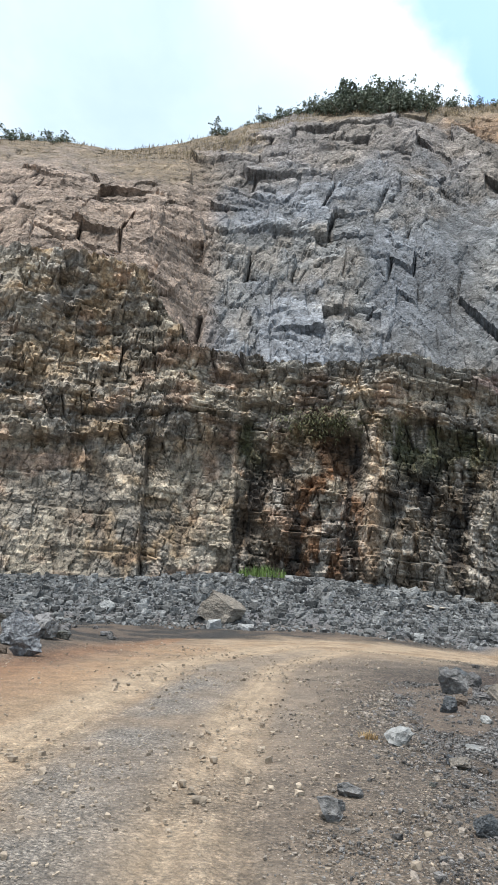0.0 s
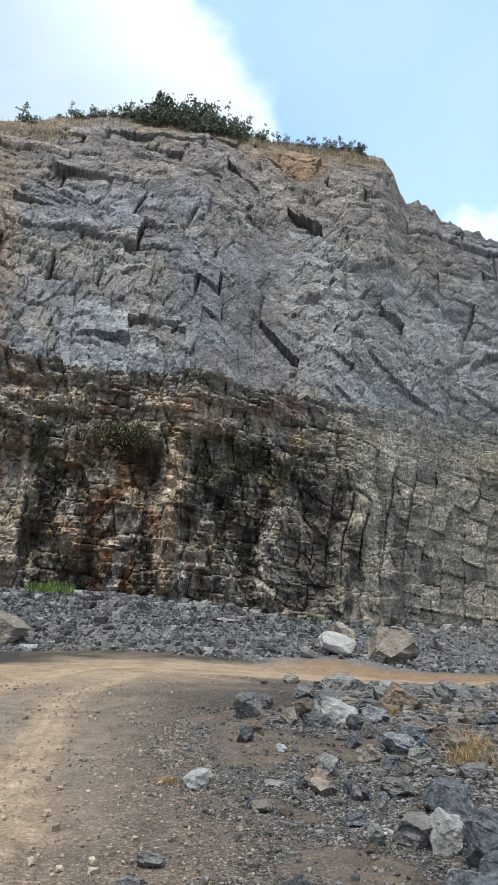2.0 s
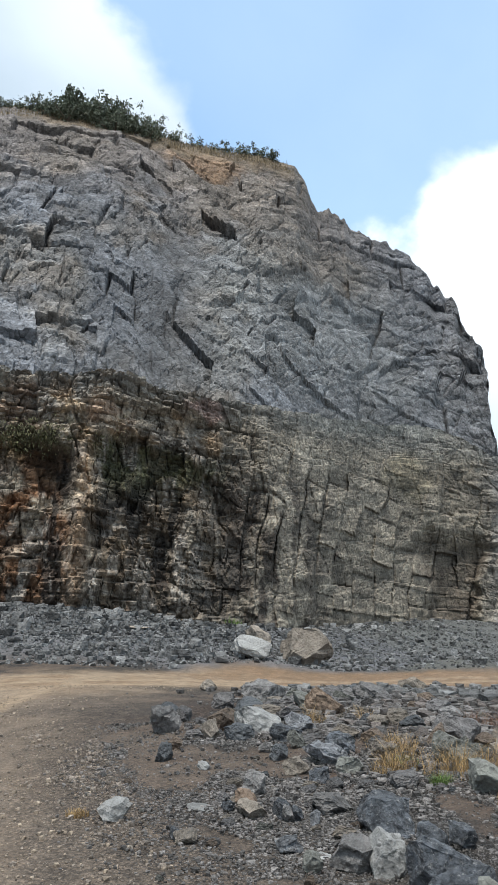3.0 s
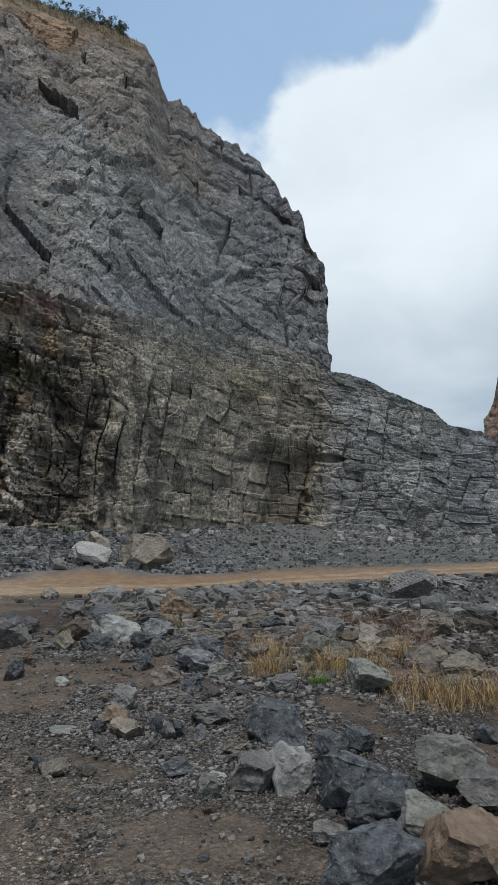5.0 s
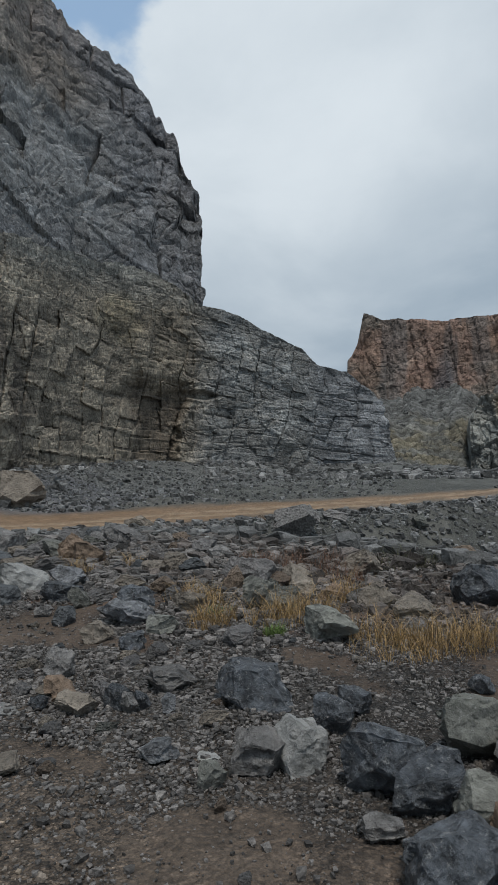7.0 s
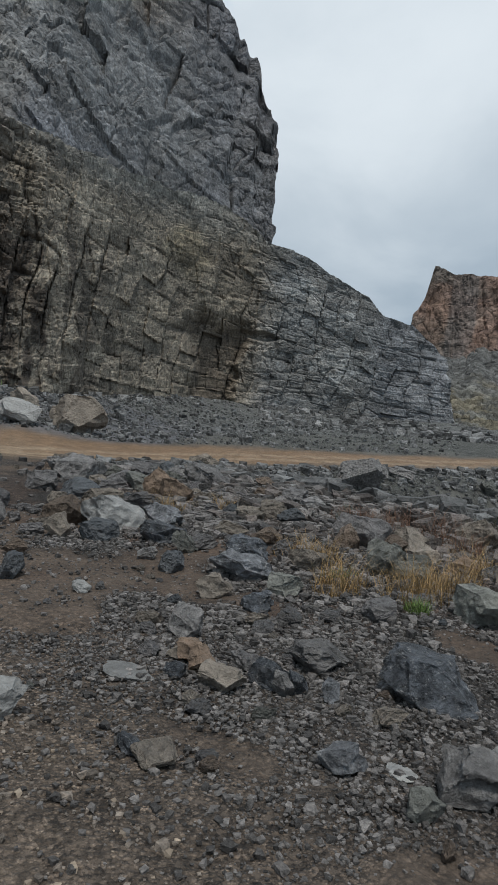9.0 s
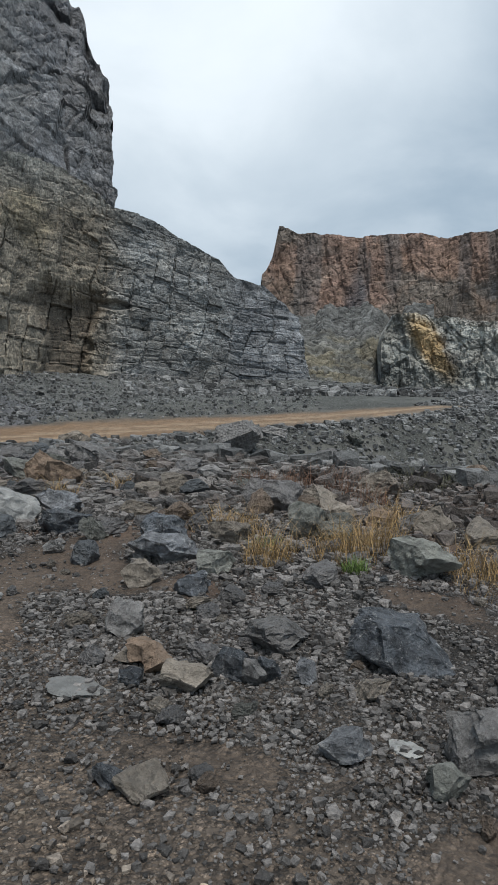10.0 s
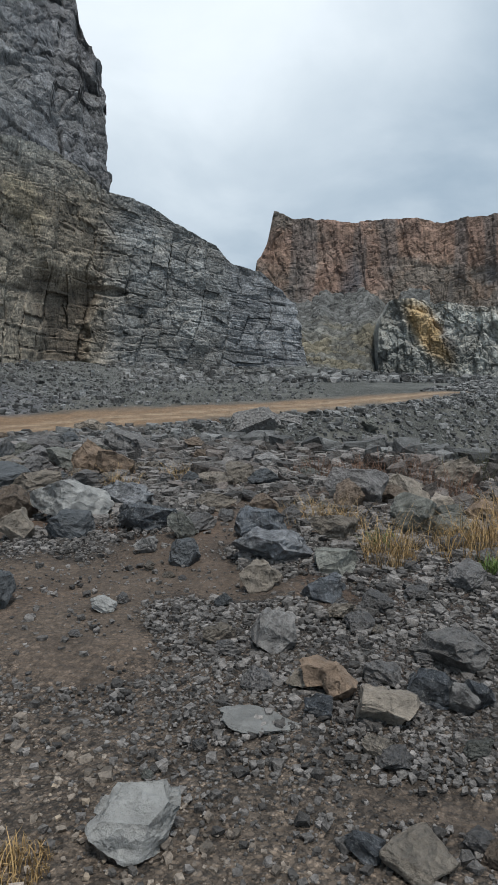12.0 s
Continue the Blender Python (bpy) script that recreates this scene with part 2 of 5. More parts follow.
        hue = N("ShaderNodeSeparateColor")
        L(block.outputs["Color"], hue.inputs[0])
        col = times(col, mapped(hue.outputs[0], 0.0, 1.0, 0.84, 1.18))
        blocks.append(hue.outputs[1])
    lumps = []
    if pebbly:
        # crushed stone of two sizes where the tint's alpha says so, soil and shade painted dark in the gaps
        for k, (per_metre, share) in enumerate(((pebbly, 0.85), (pebbly * 2.3, 0.6))):
            v = N("ShaderNodeTexVoronoi")
            v.inputs["Scale"].default_value = per_metre
            L(where, v.inputs["Vector"])
            one = N("ShaderNodeSeparateColor")
            L(v.outputs["Color"], one.inputs[0])
            chosen = mapped(one.outputs[1], 1 - share, 1 - share + 0.02, 0.0, 1.0)
            here = N("ShaderNodeMath")
            here.operation = "MULTIPLY"
            L(chosen, here.inputs[0])
            L(a.outputs["Alpha"], here.inputs[1])
            shade = N("ShaderNodeMath")
            shade.operation = "MULTIPLY"
            L(mapped(one.outputs[0], 0, 1, 0.55, 2.1), shade.inputs[0])
            L(mapped(v.outputs["Distance"], 0.42, 0.62, 1.0, 0.5), shade.inputs[1])
            m = N("ShaderNodeMix")
            m.data_type = "RGBA"
            L(here.outputs[0], m.inputs["Factor"])
            L(col, m.inputs["A"])
            L(times(col, shade.outputs[0]), m.inputs["B"])
            col = m.outputs["Result"]
            bulge = N("ShaderNodeMath")
            bulge.operation = "MULTIPLY"
            L(mapped(v.outputs["Distance"], 0.1, 0.6, 1.0, 0.0), bulge.inputs[0])
            L(here.outputs[0], bulge.inputs[1])
            lumps.append((bulge.outputs[0], 1.1 - 0.6 * k))
    if speckle:
        grit = noise_at(fine * 2.2, 7, 0.8)
        m = N("ShaderNodeMix")
        m.data_type = "RGBA"
        L(mapped(grit, 0.55, 0.66, 0.0, speckle), m.inputs["Factor"])
        L(col, m.inputs["A"])
        m.inputs["B"].default_value = (0.40, 0.40, 0.39, 1)
        col = m.outputs["Result"]
    L(col, bsdf.inputs["Base Color"])
    L(mapped(small, 0.3, 0.7, rough - 0.12, min(1, rough + 0.1)), bsdf.inputs["Roughness"])
    b = N("ShaderNodeBump")
    b.inputs["Strength"].default_value, b.inputs["Distance"].default_value = bump, grain / fine
    chip = N("ShaderNodeTexVoronoi")
    chip.inputs["Scale"].default_value = fine * 0.9
    warp = N("ShaderNodeVectorMath")
    warp.operation = "ADD"
    pull = N("ShaderNodeTexNoise")
    pull.inputs["Scale"].default_value = fine * 0.5
    L(where, pull.inputs[0])
    L(where, warp.inputs[0])
    soft = N("ShaderNodeVectorMath")
    soft.operation = "SCALE"
    soft.inputs["Scale"].default_value = 0.9 / fine
    L(pull.outputs[1], soft.inputs[0])
    L(soft.outputs[0], warp.inputs[1])
    L(warp.outputs[0], chip.inputs["Vector"])
    both = N("ShaderNodeMath")
    both.operation = "MULTIPLY_ADD"
    both.inputs[1].default_value = 0.7
    L(chip.outputs["Distance"], both.inputs[0])
    L(small, both.inputs[2])
    height = both.outputs[0]
    for raised, by in lumps:
        m = N("ShaderNodeMath")
        m.operation = "MULTIPLY_ADD"
        m.inputs[1].default_value = by
        L(raised, m.inputs[0])
        L(height, m.inputs[2])
        height = m.outputs[0]
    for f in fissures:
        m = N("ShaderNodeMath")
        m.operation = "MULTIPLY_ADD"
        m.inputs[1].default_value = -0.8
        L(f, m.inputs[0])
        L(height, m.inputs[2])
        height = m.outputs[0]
    for f in blocks:
        m = N("ShaderNodeMath")
        m.operation = "MULTIPLY_ADD"
        m.inputs[1].default_value = 1.0
        L(f, m.inputs[0])
        L(height, m.inputs[2])
        height = m.outputs[0]
    L(height, b.inputs["Height"])
    L(b.outputs[0], bsdf.inputs["Normal"])
    return mat


def leaf_material(name, base, vary=0.5):
    mat = bpy.data.materials.new(name)
    mat.use_nodes = True
    nt = mat.node_tree
    bsdf = nt.nodes["Principled BSDF"]
    g = nt.nodes.new("ShaderNodeNewGeometry")
    r = nt.nodes.new("ShaderNodeMapRange")
    r.inputs[3].default_value, r.inputs[4].default_value = 1 - vary, 1 + vary
    nt.links.new(g.outputs["Random Per Island"], r.inputs[0])
    m = nt.nodes.new("ShaderNodeVectorMath")
    m.operation, m.inputs[0].default_value = "SCALE", base
    nt.links.new(r.outputs[0], m.inputs["Scale"])
    nt.links.new(m.outputs[0], bsdf.inputs["Base Color"])
    bsdf.inputs["Roughness"].default_value = 0.7
    return mat


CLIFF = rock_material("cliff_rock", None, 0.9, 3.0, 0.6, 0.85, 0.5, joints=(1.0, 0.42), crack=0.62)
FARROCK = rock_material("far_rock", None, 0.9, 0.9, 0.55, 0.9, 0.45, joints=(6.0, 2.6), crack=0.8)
EARTH = rock_material("earth", None, 0.6, 22.0, 1.0, 0.9, 0.4, pebbly=34.0)
STONE = {
    "dark": rock_material("dark_stone", (0.085, 0.094, 0.106), 1.0, 13, 1.0, 0.45, 0.85, speckle=0.9),
    "blue": rock_material("blue_grey_stone", (0.15, 0.156, 0.166), 1.0, 13, 1.0, 0.65, 0.65, 4.0, speckle=0.6),
    "grey": rock_material("grey_stone", (0.195, 0.188, 0.182), 0.9, 11, 1.0, 0.75, 0.6, speckle=0.45),
    "green": rock_material("green_grey_stone", (0.165, 0.168, 0.15), 0.8, 14, 0.8, 0.8, 0.45, speckle=0.45),
    "pale": rock_material("pale_stone", (0.29, 0.29, 0.28), 0.8, 12, 0.8, 0.8, 0.3),
    "tan": rock_material("tan_stone", (0.27, 0.235, 0.195), 0.8, 12, 0.8, 0.85, 0.4),
    "rust": rock_material("rusty_stone", (0.20, 0.145, 0.105), 0.8, 12, 0.8, 0.85, 0.4),
}
ROCKS = {
    "grey": rock_material("grey_rock", (0.185, 0.178, 0.175), 0.9, 6, 0.9, 0.85, 0.35),
    "tan": rock_material("tan_rock", (0.27, 0.235, 0.195), 0.9, 6, 0.9, 0.85, 0.35),
    "dark": rock_material("dark_rock", (0.10, 0.108, 0.115), 0.9, 6, 0.9, 0.7, 0.4),
    "green": rock_material("green_grey_rock", (0.165, 0.168, 0.15), 0.9, 6, 0.9, 0.85, 0.35),
    "rust": rock_material("rusty_rock", (0.19, 0.145, 0.11), 0.9, 6, 0.9, 0.85, 0.35),
}
GRAVEL = rock_material("gravel", (0.112, 0.104, 0.098), 0.8, 42, 1.0, 0.85, 0.6, speckle=0.3, island=(0.38, 2.2))
CHIPS = rock_material("road_chips", (0.19, 0.16, 0.132), 0.8, 42, 1.0, 0.85, 0.5, island=(0.65, 1.9))
ROADCHIPS = rock_material("pale_road_chips", (0.27, 0.218, 0.165), 0.5, 25, 0.4, 0.9, 0.3, island=(0.75, 1.5))
BANKSTONE = rock_material("bank_stone", (0.105, 0.09, 0.081), 0.8, 16, 1.0, 0.85, 0.55, island=(0.4, 2.0))
RUBBLE = rock_material("rubble", (0.125, 0.126, 0.124), 0.8, 7, 0.9, 0.85, 0.5, island=(0.38, 2.2))
DRYGRASS = leaf_material("dry_grass", (0.31, 0.205, 0.09), 0.65)
GREENGRASS = leaf_material("green_grass", (0.10, 0.16, 0.035))
OLIVE = leaf_material("seep_plants", (0.075, 0.075, 0.03), 0.6)
BROWGRASS = leaf_material("brow_grass", (0.19, 0.14, 0.075), 0.5)
LEAVES = leaf_material("shrub_leaves", (0.125, 0.145, 0.10))
REDLEAVES = leaf_material("dry_shrub", (0.17, 0.09, 0.055))
BARK = rock_material("bark", (0.12, 0.09, 0.065), 0.5, 20, 0.5)


# ---- ground ----
def stoniness(x, y):
    """Where crushed stone lies thick on the soil (high) and where the soil is bare (low)."""
    noise_ = 0.6 * fbm(x * 0.9, y * 0.9, 61, 3) + 0.4 * fbm(x * 0.3, y * 0.3, 63, 2)
    bare = blob(x, y, 1.75, 6.0, 0.42, 0.75) + blob(x, y, 1.55, 6.95, 0.4, 0.9) + 0.6 * blob(x, y, 2.2, 9.0, 0.3, 0.4) + blob(x, y, 4.1, 6.1, 0.25, 0.4) + blob(x, y, 1.9, 5.1, 0.45, 0.5)
    return noise_ - 0.13 * np.minimum(bare, 1) + 0.07 * blob(x, y, 2.8, 6.3, 0.8, 2.0)


def build_ground():
    rings = 0.3 * 1.0255 ** np.arange(0, 371)
    seen = np.linspace(-34, 100, 390)
    rest = np.linspace(100, 326, 60)[1:-1]
    a = np.radians(np.concatenate([seen, rest]))
    rr, aa = np.meshgrid(rings, a, indexing="ij")
    x, y = rr * np.sin(aa), 2.5 + rr * np.cos(aa)
    edge, across = road_offset(x, y)
    on_road = 1 - sstep(edge + 3.4 * (fbm(x * 0.45, y * 0.45, 5) - 0.5) + 1.2 * (fbm(x * 2.1, y * 2.1, 6) - 0.5), -1.9, 1.6)
    near = 1 - sstep(np.hypot(x, y - 3), 30, 80)
    z = surface_z(x, y)
    z = z + near * 0.035 * (fbm(x * 5, y * 5, 12, 3) - 0.5) * (1 - 0.6 * on_road)
    z = z + (1 - near) * 3.0 * (fbm(x * 0.1, y * 0.1, 13, 5) - 0.5) * sstep(rr, 60, 120) * (1 - sstep(rr, 300, 500))
    # wheel ruts along the haul road
    for c in (-0.2, 0.2, 1.6, 2.0):
        z = z - 0.03 * on_road * np.exp(-((across - c - 0.5 * (fbm(y * 0.1, x * 0.02, 3) - 0.5)) / 0.16) ** 2)
    ochre, pale = np.array([0.245, 0.168, 0.104]), np.array([0.32, 0.24, 0.162])
    soil, grey = np.array([0.092, 0.067, 0.05]), np.array([0.046, 0.041, 0.037])
    n1, n2, n3 = fbm(x * 0.25, y * 0.25, 21), fbm(x * 1.3, y * 1.3, 22), fbm(x * 7, y * 7, 23, 3)
    off = mixc(soil, grey, sstep(stoniness(x, y), 0.45, 0.53))
    road = mixc(ochre, pale, sstep(n2, 0.35, 0.65))
    dust = sstep(n1 * 0.6 + n2 * 0.4, 0.5, 0.66) * (1 - sstep(y, 14, 22))
    road = mixc(road, (0.185, 0.145, 0.11), 0.8 * sstep(across, 0.0, 0.6) * (1 - sstep(y, 15, 22)) + 0.3 * dust)
    wander = 0.6 * (fbm(y * 0.12, x * 0.02, 3) - 0.5)
    # crushed grey stone between the wheel tracks, ochre clay towards the rim
    middle = np.exp(-((across - 0.75 - wander) / 0.55) ** 2) * sstep(n1 * 0.5 + n2 * 0.5, 0.36, 0.52) * (1 - sstep(y, 11, 15))
    road = mixc(road, (0.215, 0.19, 0.165), 0.85 * middle)
    road = mixc(road, (0.27, 0.155, 0.08), 0.7 * (1 - sstep(across, -1.6, -0.4)) * sstep(n2, 0.3, 0.55) * (1 - sstep(y, 16, 22)))
    road = mixc(road, (0.19, 0.115, 0.062), 0.7 * sstep(x, 7, 14))
    for c in (-0.2, 1.75):
        road = mixc(road, pale * 1.08, 0.95 * np.exp(-((across - c - 0.6 * (fbm(y * 0.12, x * 0.02, 3) - 0.5)) / 0.36) ** 4))
    for c in (-0.28, -0.1, 0.12, 0.3, 1.55, 1.75, 1.95, 2.1):
        road = mixc(road, (0.21, 0.145, 0.09), 0.4 * np.exp(-((across - c - 0.6 * (fbm(y * 0.12, x * 0.02, 3) - 0.5)) / 0.045) ** 2) * sstep(n2, 0.3, 0.5))
    verge = (1 - sstep(edge, 0.5, 3.2)) * (1 - sstep(y, 15, 24))
    off = mixc(off, (0.135, 0.105, 0.081), 0.85 * verge)
    col = mixc(off, road, on_road)
    rim = np.exp(-(edge / 0.7) ** 2) * (x < -3) * (y < 30)
    col = mixc(col, (0.20, 0.10, 0.05), 0.7 * rim)
    bear = np.degrees(np.arctan2(x, y - 2))
    talus = sstep(-(face_at(bear) - rr - np.interp(bear, [-10, 15, 30, 60], [10, 12, 36, 50])), 0, 4)
    col = mixc(col, (0.135, 0.14, 0.15), 0.85 * talus * (1 - on_road))
    # grass-brown and wet red earth beyond the bank
    col = mixc(col, (0.12, 0.072, 0.048), 0.8 * blob(x, y, 10, 10, 8, 7) * sstep(n2, 0.4, 0.6))
    col = mixc(col, (0.125, 0.13, 0.12), sstep(rr, 35, 60) * (x > 30) * (1 - on_road) * 0.8)
    col = mixc(col, (0.105, 0.108, 0.098), 0.85 * sstep(x, 11, 17) * (1 - sstep(rr, 60, 90)) * (1 - on_road) * (1 - talus))
    col = mixc(col, (0.14, 0.082, 0.062), 0.6 * blob(x, y, 15, 13.5, 5, 4) * sstep(n2, 0.42, 0.58))
    col = col * (0.75 + 0.5 * n3[..., None])
    stony = sstep(stoniness(x, y) + 0.05 * (n3 - 0.5), 0.44, 0.50) * (1 - on_road)
    stony = np.maximum(stony, 0.12 * (1 - on_road) + 0.4 * verge * (1 - on_road))
    stony = np.maximum(stony, on_road * (0.22 + 0.6 * middle))
    ob = sheet("ground", np.stack([x, y, z], -1), np.concatenate([col, stony[..., None]], -1), EARTH, closed=True)
    hub = bmesh.new()
    hub.from_mesh(ob.data)
    hub.verts.ensure_lookup_table()
    hub.faces.new(hub.verts[: len(a)])
    hub.to_mesh(ob.data)
    hub.free()
    tagged(ob, "rutted ochre haul road, brown soil and grey broken stone", "ground", kind="structure")


build_ground()


# ---- rock faces ----
def relief(s, z, scale, amp, seed, flat=1.0, slope=0.12):
    """Jointed rock: blocks of several sizes, each standing proud or set back, tilted, with open joints."""
    wx = s + 0.4 * scale * (fbm(s / (4 * scale), z / (4 * scale), seed + 50, 2) - 0.5)
    wz = z + 0.10 * s + 0.32 * scale * (fbm(s / (4 * scale), z / (4 * scale), seed + 60, 2) - 0.5)
    out = 0.0
    tint = 0.0
    for k, (w, a) in enumerate(((5.0, 0.9), (2.1, 0.62), (0.95, 0.34), (0.42, 0.15))):
        r, f, e = cells(wx / (w * scale * flat), wz / (w * scale / flat), seed + 10 * k)
        out = out + a * amp * ((0.9 * (r - 0.5) + 1.9 * f) * sstep(e, -0.02, min(0.14, 0.7 * slope * (1.0 if k < 2 else 0.4) / (w * scale) + 0.02)) - (0.3 if k == 0 else 0.55) * np.exp(-(e / 0.05) ** 2))
        tint = tint + (r - 0.5) * (0.5, 0.4, 0.3, 0.2)[k]
    return out, tint


def bedding(s, z, thick, amp, seed, dip=0.1):
    """Beds that stand out or draw back along their length, each undercut by a soft seam."""
    q = (z + dip * s + 0.9 * thick * (fbm(s / 7, z / 7, seed, 2) - 0.5)) / thick
    k = np.floor(q)
    f = q - k
    shove = hash01(k.astype(np.int64), k.astype(np.int64) * 0, seed + 1)
    wave = value_noise(s / (3.2 * thick) + 57 * shove, k * 1.0, seed + 2)
    step = np.round(wave * 3) / 3
    return amp * (1.6 * (0.6 * step + 0.4 * wave - 0.5) - 0.85 * np.exp(-((f / 0.11) ** 2)) * sstep(wave, 0.35, 0.55)), shove - 0.5


def broken_beds(s, z, tall, wide, amp, seed, dip=0.06, slant=0.25):
    """Rock parted by bedding planes and by joints across the beds: offset, tilted blocks with open cracks.
    Gives the relief, a tone for each block and where a crack gapes."""
    q = (z + dip * s + 1.5 * tall * (fbm(s / (4 * tall), z / (4 * tall), seed, 3) - 0.5)) / tall
    k = np.floor(q).astype(np.int64)
    f = q - k
    u = (s + slant * tall * f + 0.9 * wide * (fbm(s / (2 * wide), z / (2 * wide), seed + 3, 2) - 0.5)) / wide * (0.6 + 0.8 * hash01(k, k * 0 + 5, seed)) + 9 * hash01(k, k * 0, seed + 1)
    j = np.floor(u).astype(np.int64)
    g = u - j
    tone = hash01(k, j, seed + 4)
    tilt = (f - 0.5) * (hash01(k, j, seed + 5) - 0.35) + 0.8 * (g - 0.5) * (hash01(k, j, seed + 6) - 0.5)
    open_bed = sstep(value_noise(s / (1.6 * wide), k * 1.0, seed + 7), 0.42, 0.6)
    open_joint = sstep(hash01(j, k, seed + 8) , 0.48, 0.75)
    gape = np.maximum(np.exp(-(f * tall / (0.05 + 0.045 * tall)) ** 2) * open_bed, np.exp(-(np.minimum(g, 1 - g) * wide / (0.035 + 0.035 * wide)) ** 2) * open_joint)
    gape = gape * sstep(fbm(s / (3 * wide), z / (3 * tall), seed + 9, 2), 0.3, 0.52)
    return amp * (0.9 * (tone - 0.5) + 1.3 * tilt - 0.6 * gape), tone - 0.5, gape


def lower_face():
    na, nz = 960, 168
    a = np.concatenate([np.linspace(-50, -27, 90), np.linspace(-27, 59.5, na)[1:], np.linspace(59.5, 58.0, 30)[1:]])
    back = np.concatenate([np.zeros(90 + na - 1), np.linspace(0, 45, 30)[1:] ** 1.0])
    v = np.concatenate([np.linspace(0, 1, nz), 1 + np.linspace(0, 1, 26)[1:] ** 1.5])
    aa, vv = np.meshgrid(a, v)
    bb = np.broadcast_to(back, aa.shape)
    lip = np.interp(aa, [-50, -27, -19.5, -13.5, -11.5, -8.7, 0, 10.7, 19.5, 28, 40, 42, 44, 46, 48, 49.2, 50.9, 52.8, 54, 56.6, 58.2, 60],
                    [29, 28, 26.5, 25, 22, 18.4, 18, 18, 17.6, 18.4, 19.8, 18.9, 17.2, 17.0, 16.4, 15.5, 14.7, 13.7, 12.0, 11.3, 9.6, 7])
    foot = np.interp(aa, TOE_A, TOE_Z) - 3.0
    face = np.minimum(vv, 1)
    top = np.maximum(vv - 1, 0)
    z = foot + (lip - foot) * face + top * 1.5
    r = np.interp(aa, FACE_A, FACE_R) + bb
    s = np.radians(aa) * 55
    wa, wz_ = aa + 3.4 * (fbm(s / 3.5, z / 3.5, 41) - 0.5), z + 2.4 * (fbm(s / 3, z / 3, 42) - 0.5)
    # bedded beams high up and to the west, upright jointed blocks lower down and to the east
    bedded = np.clip(sstep(z, 10.5, 13.5), 0.12, 1) * (1 - 0.85 * sstep(aa, 15, 27))
    blocks, tint = relief(s, z + 0.06 * s, 1.2, 0.95, 100, 1.12, 0.06)
    long_beds, bed_tint = relief(s, z, 0.8, 0.5, 300, 2.2)
    thick, thick_tint = bedding(s, z, 2.4, 0.8, 150)
    thin, thin_tint = bedding(s, z, 0.95, 0.4, 160, 0.07)
    tall, tall_tint = relief(z, s, 1.3, 0.28, 500, 1.6)
    big, big_tone, crack1 = broken_beds(s, z, 2.3, 2.6, 0.75, 210)
    mid, mid_tone, crack2 = broken_beds(s, z, 0.95, 1.25, 0.42, 230, 0.1, -0.4)
    low, low_tone, crack3 = broken_beds(s, z, 0.42, 0.7, 0.2, 250, 0.02, 0.5)
    upright, up_tone, crack4 = broken_beds(z, s, 1.5, 2.4, 0.75, 270, -0.15, 0.3)
    tower = sstep(aa, 16, 24) * (1 - 0.7 * sstep(z, 12, 15))
    eastward = sstep(aa, 17, 26)
    d_beds = big * (1 - 0.7 * eastward) + mid * (1 - 0.65 * eastward) + low * (1 - 0.85 * eastward) + upright * tower * (1 - 0.4 * sstep(aa, 38, 44))
    crack = np.clip(np.maximum(np.maximum(crack1, 0.9 * crack2) * (1 - 0.6 * sstep(aa, 41, 45)), np.maximum(0.5 * crack3 * (1 - 0.8 * eastward), (0.8 - 0.45 * sstep(aa, 38, 44)) * crack4 * tower)), 0, 1)
    d = (0.45 * (1 - 0.5 * eastward) * blocks + (1 - 0.35 * sstep(aa, 41, 46)) * tall) * (1 - bedded) + (0.25 * blocks + 0.45 * long_beds + 0.8 * thick + thin) * bedded + d_beds
    d = d * (1 - 0.5 * (1 - sstep(aa, -6, -3)) * (1 - sstep(z, 9.5, 12)))
    d = d + 1.6 * (fbm(s / 9, z / 14, 7) - 0.5)
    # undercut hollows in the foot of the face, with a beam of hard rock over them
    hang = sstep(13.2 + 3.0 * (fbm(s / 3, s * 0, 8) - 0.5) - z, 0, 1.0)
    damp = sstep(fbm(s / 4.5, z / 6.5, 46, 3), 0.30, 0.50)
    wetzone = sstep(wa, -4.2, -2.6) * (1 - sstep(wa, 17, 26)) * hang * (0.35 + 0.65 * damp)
    d = d - 0.9 * wetzone * (0.2 + 1.2 * fbm(s / 2.2, z / 6, 9))
    d = d + 1.2 * wetzone * (np.exp(-((aa - 8.5) / 0.9) ** 2) + 0.8 * np.exp(-((aa - 17.5) / 1.2) ** 2 - (z / 5) ** 2))
    left = (1 - sstep(aa, -16, -13)) * sstep(12.6 + 0.04 * s - z, 0, 0.35) + sstep(aa, -12.4, -12.0) * (1 - sstep(aa, -4.6, -4.0)) * sstep(11.6 - z, 0, 0.3)
    d = d - 1.0 * left
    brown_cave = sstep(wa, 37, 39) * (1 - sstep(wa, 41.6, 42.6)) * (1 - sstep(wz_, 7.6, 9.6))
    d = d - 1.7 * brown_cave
    hole = blob(aa, z, 44.0, 7.4, 1.3, 0.5)
    d = d - 1.6 * hole
    d = d * (1 - sstep(top, 0.1, 0.6)) - 0.06 * np.maximum(z - 2, 0)
    r2 = r - d + top * 22
    end = sstep(aa, 54.5, 59.5) * (1 - sstep(bb, 2, 10))
    dirn = np.radians(aa + end * (1.9 * (1 - face) ** 1.3 + 1.1 * (fbm(z / 1.7, z * 0, 44, 4) - 0.6)))
    x, y = r2 * np.sin(dirn), 2 + r2 * np.cos(dirn)
    z = z + 0.35 * d * sstep(face, 0.86, 1.0)
    # colours of the stone
    n1, n2, n3 = fbm(s / 6, z / 4, 31), fbm(s / 1.6, z / 1.2, 32), fbm(s / 0.5, z / 0.4, 33, 3)
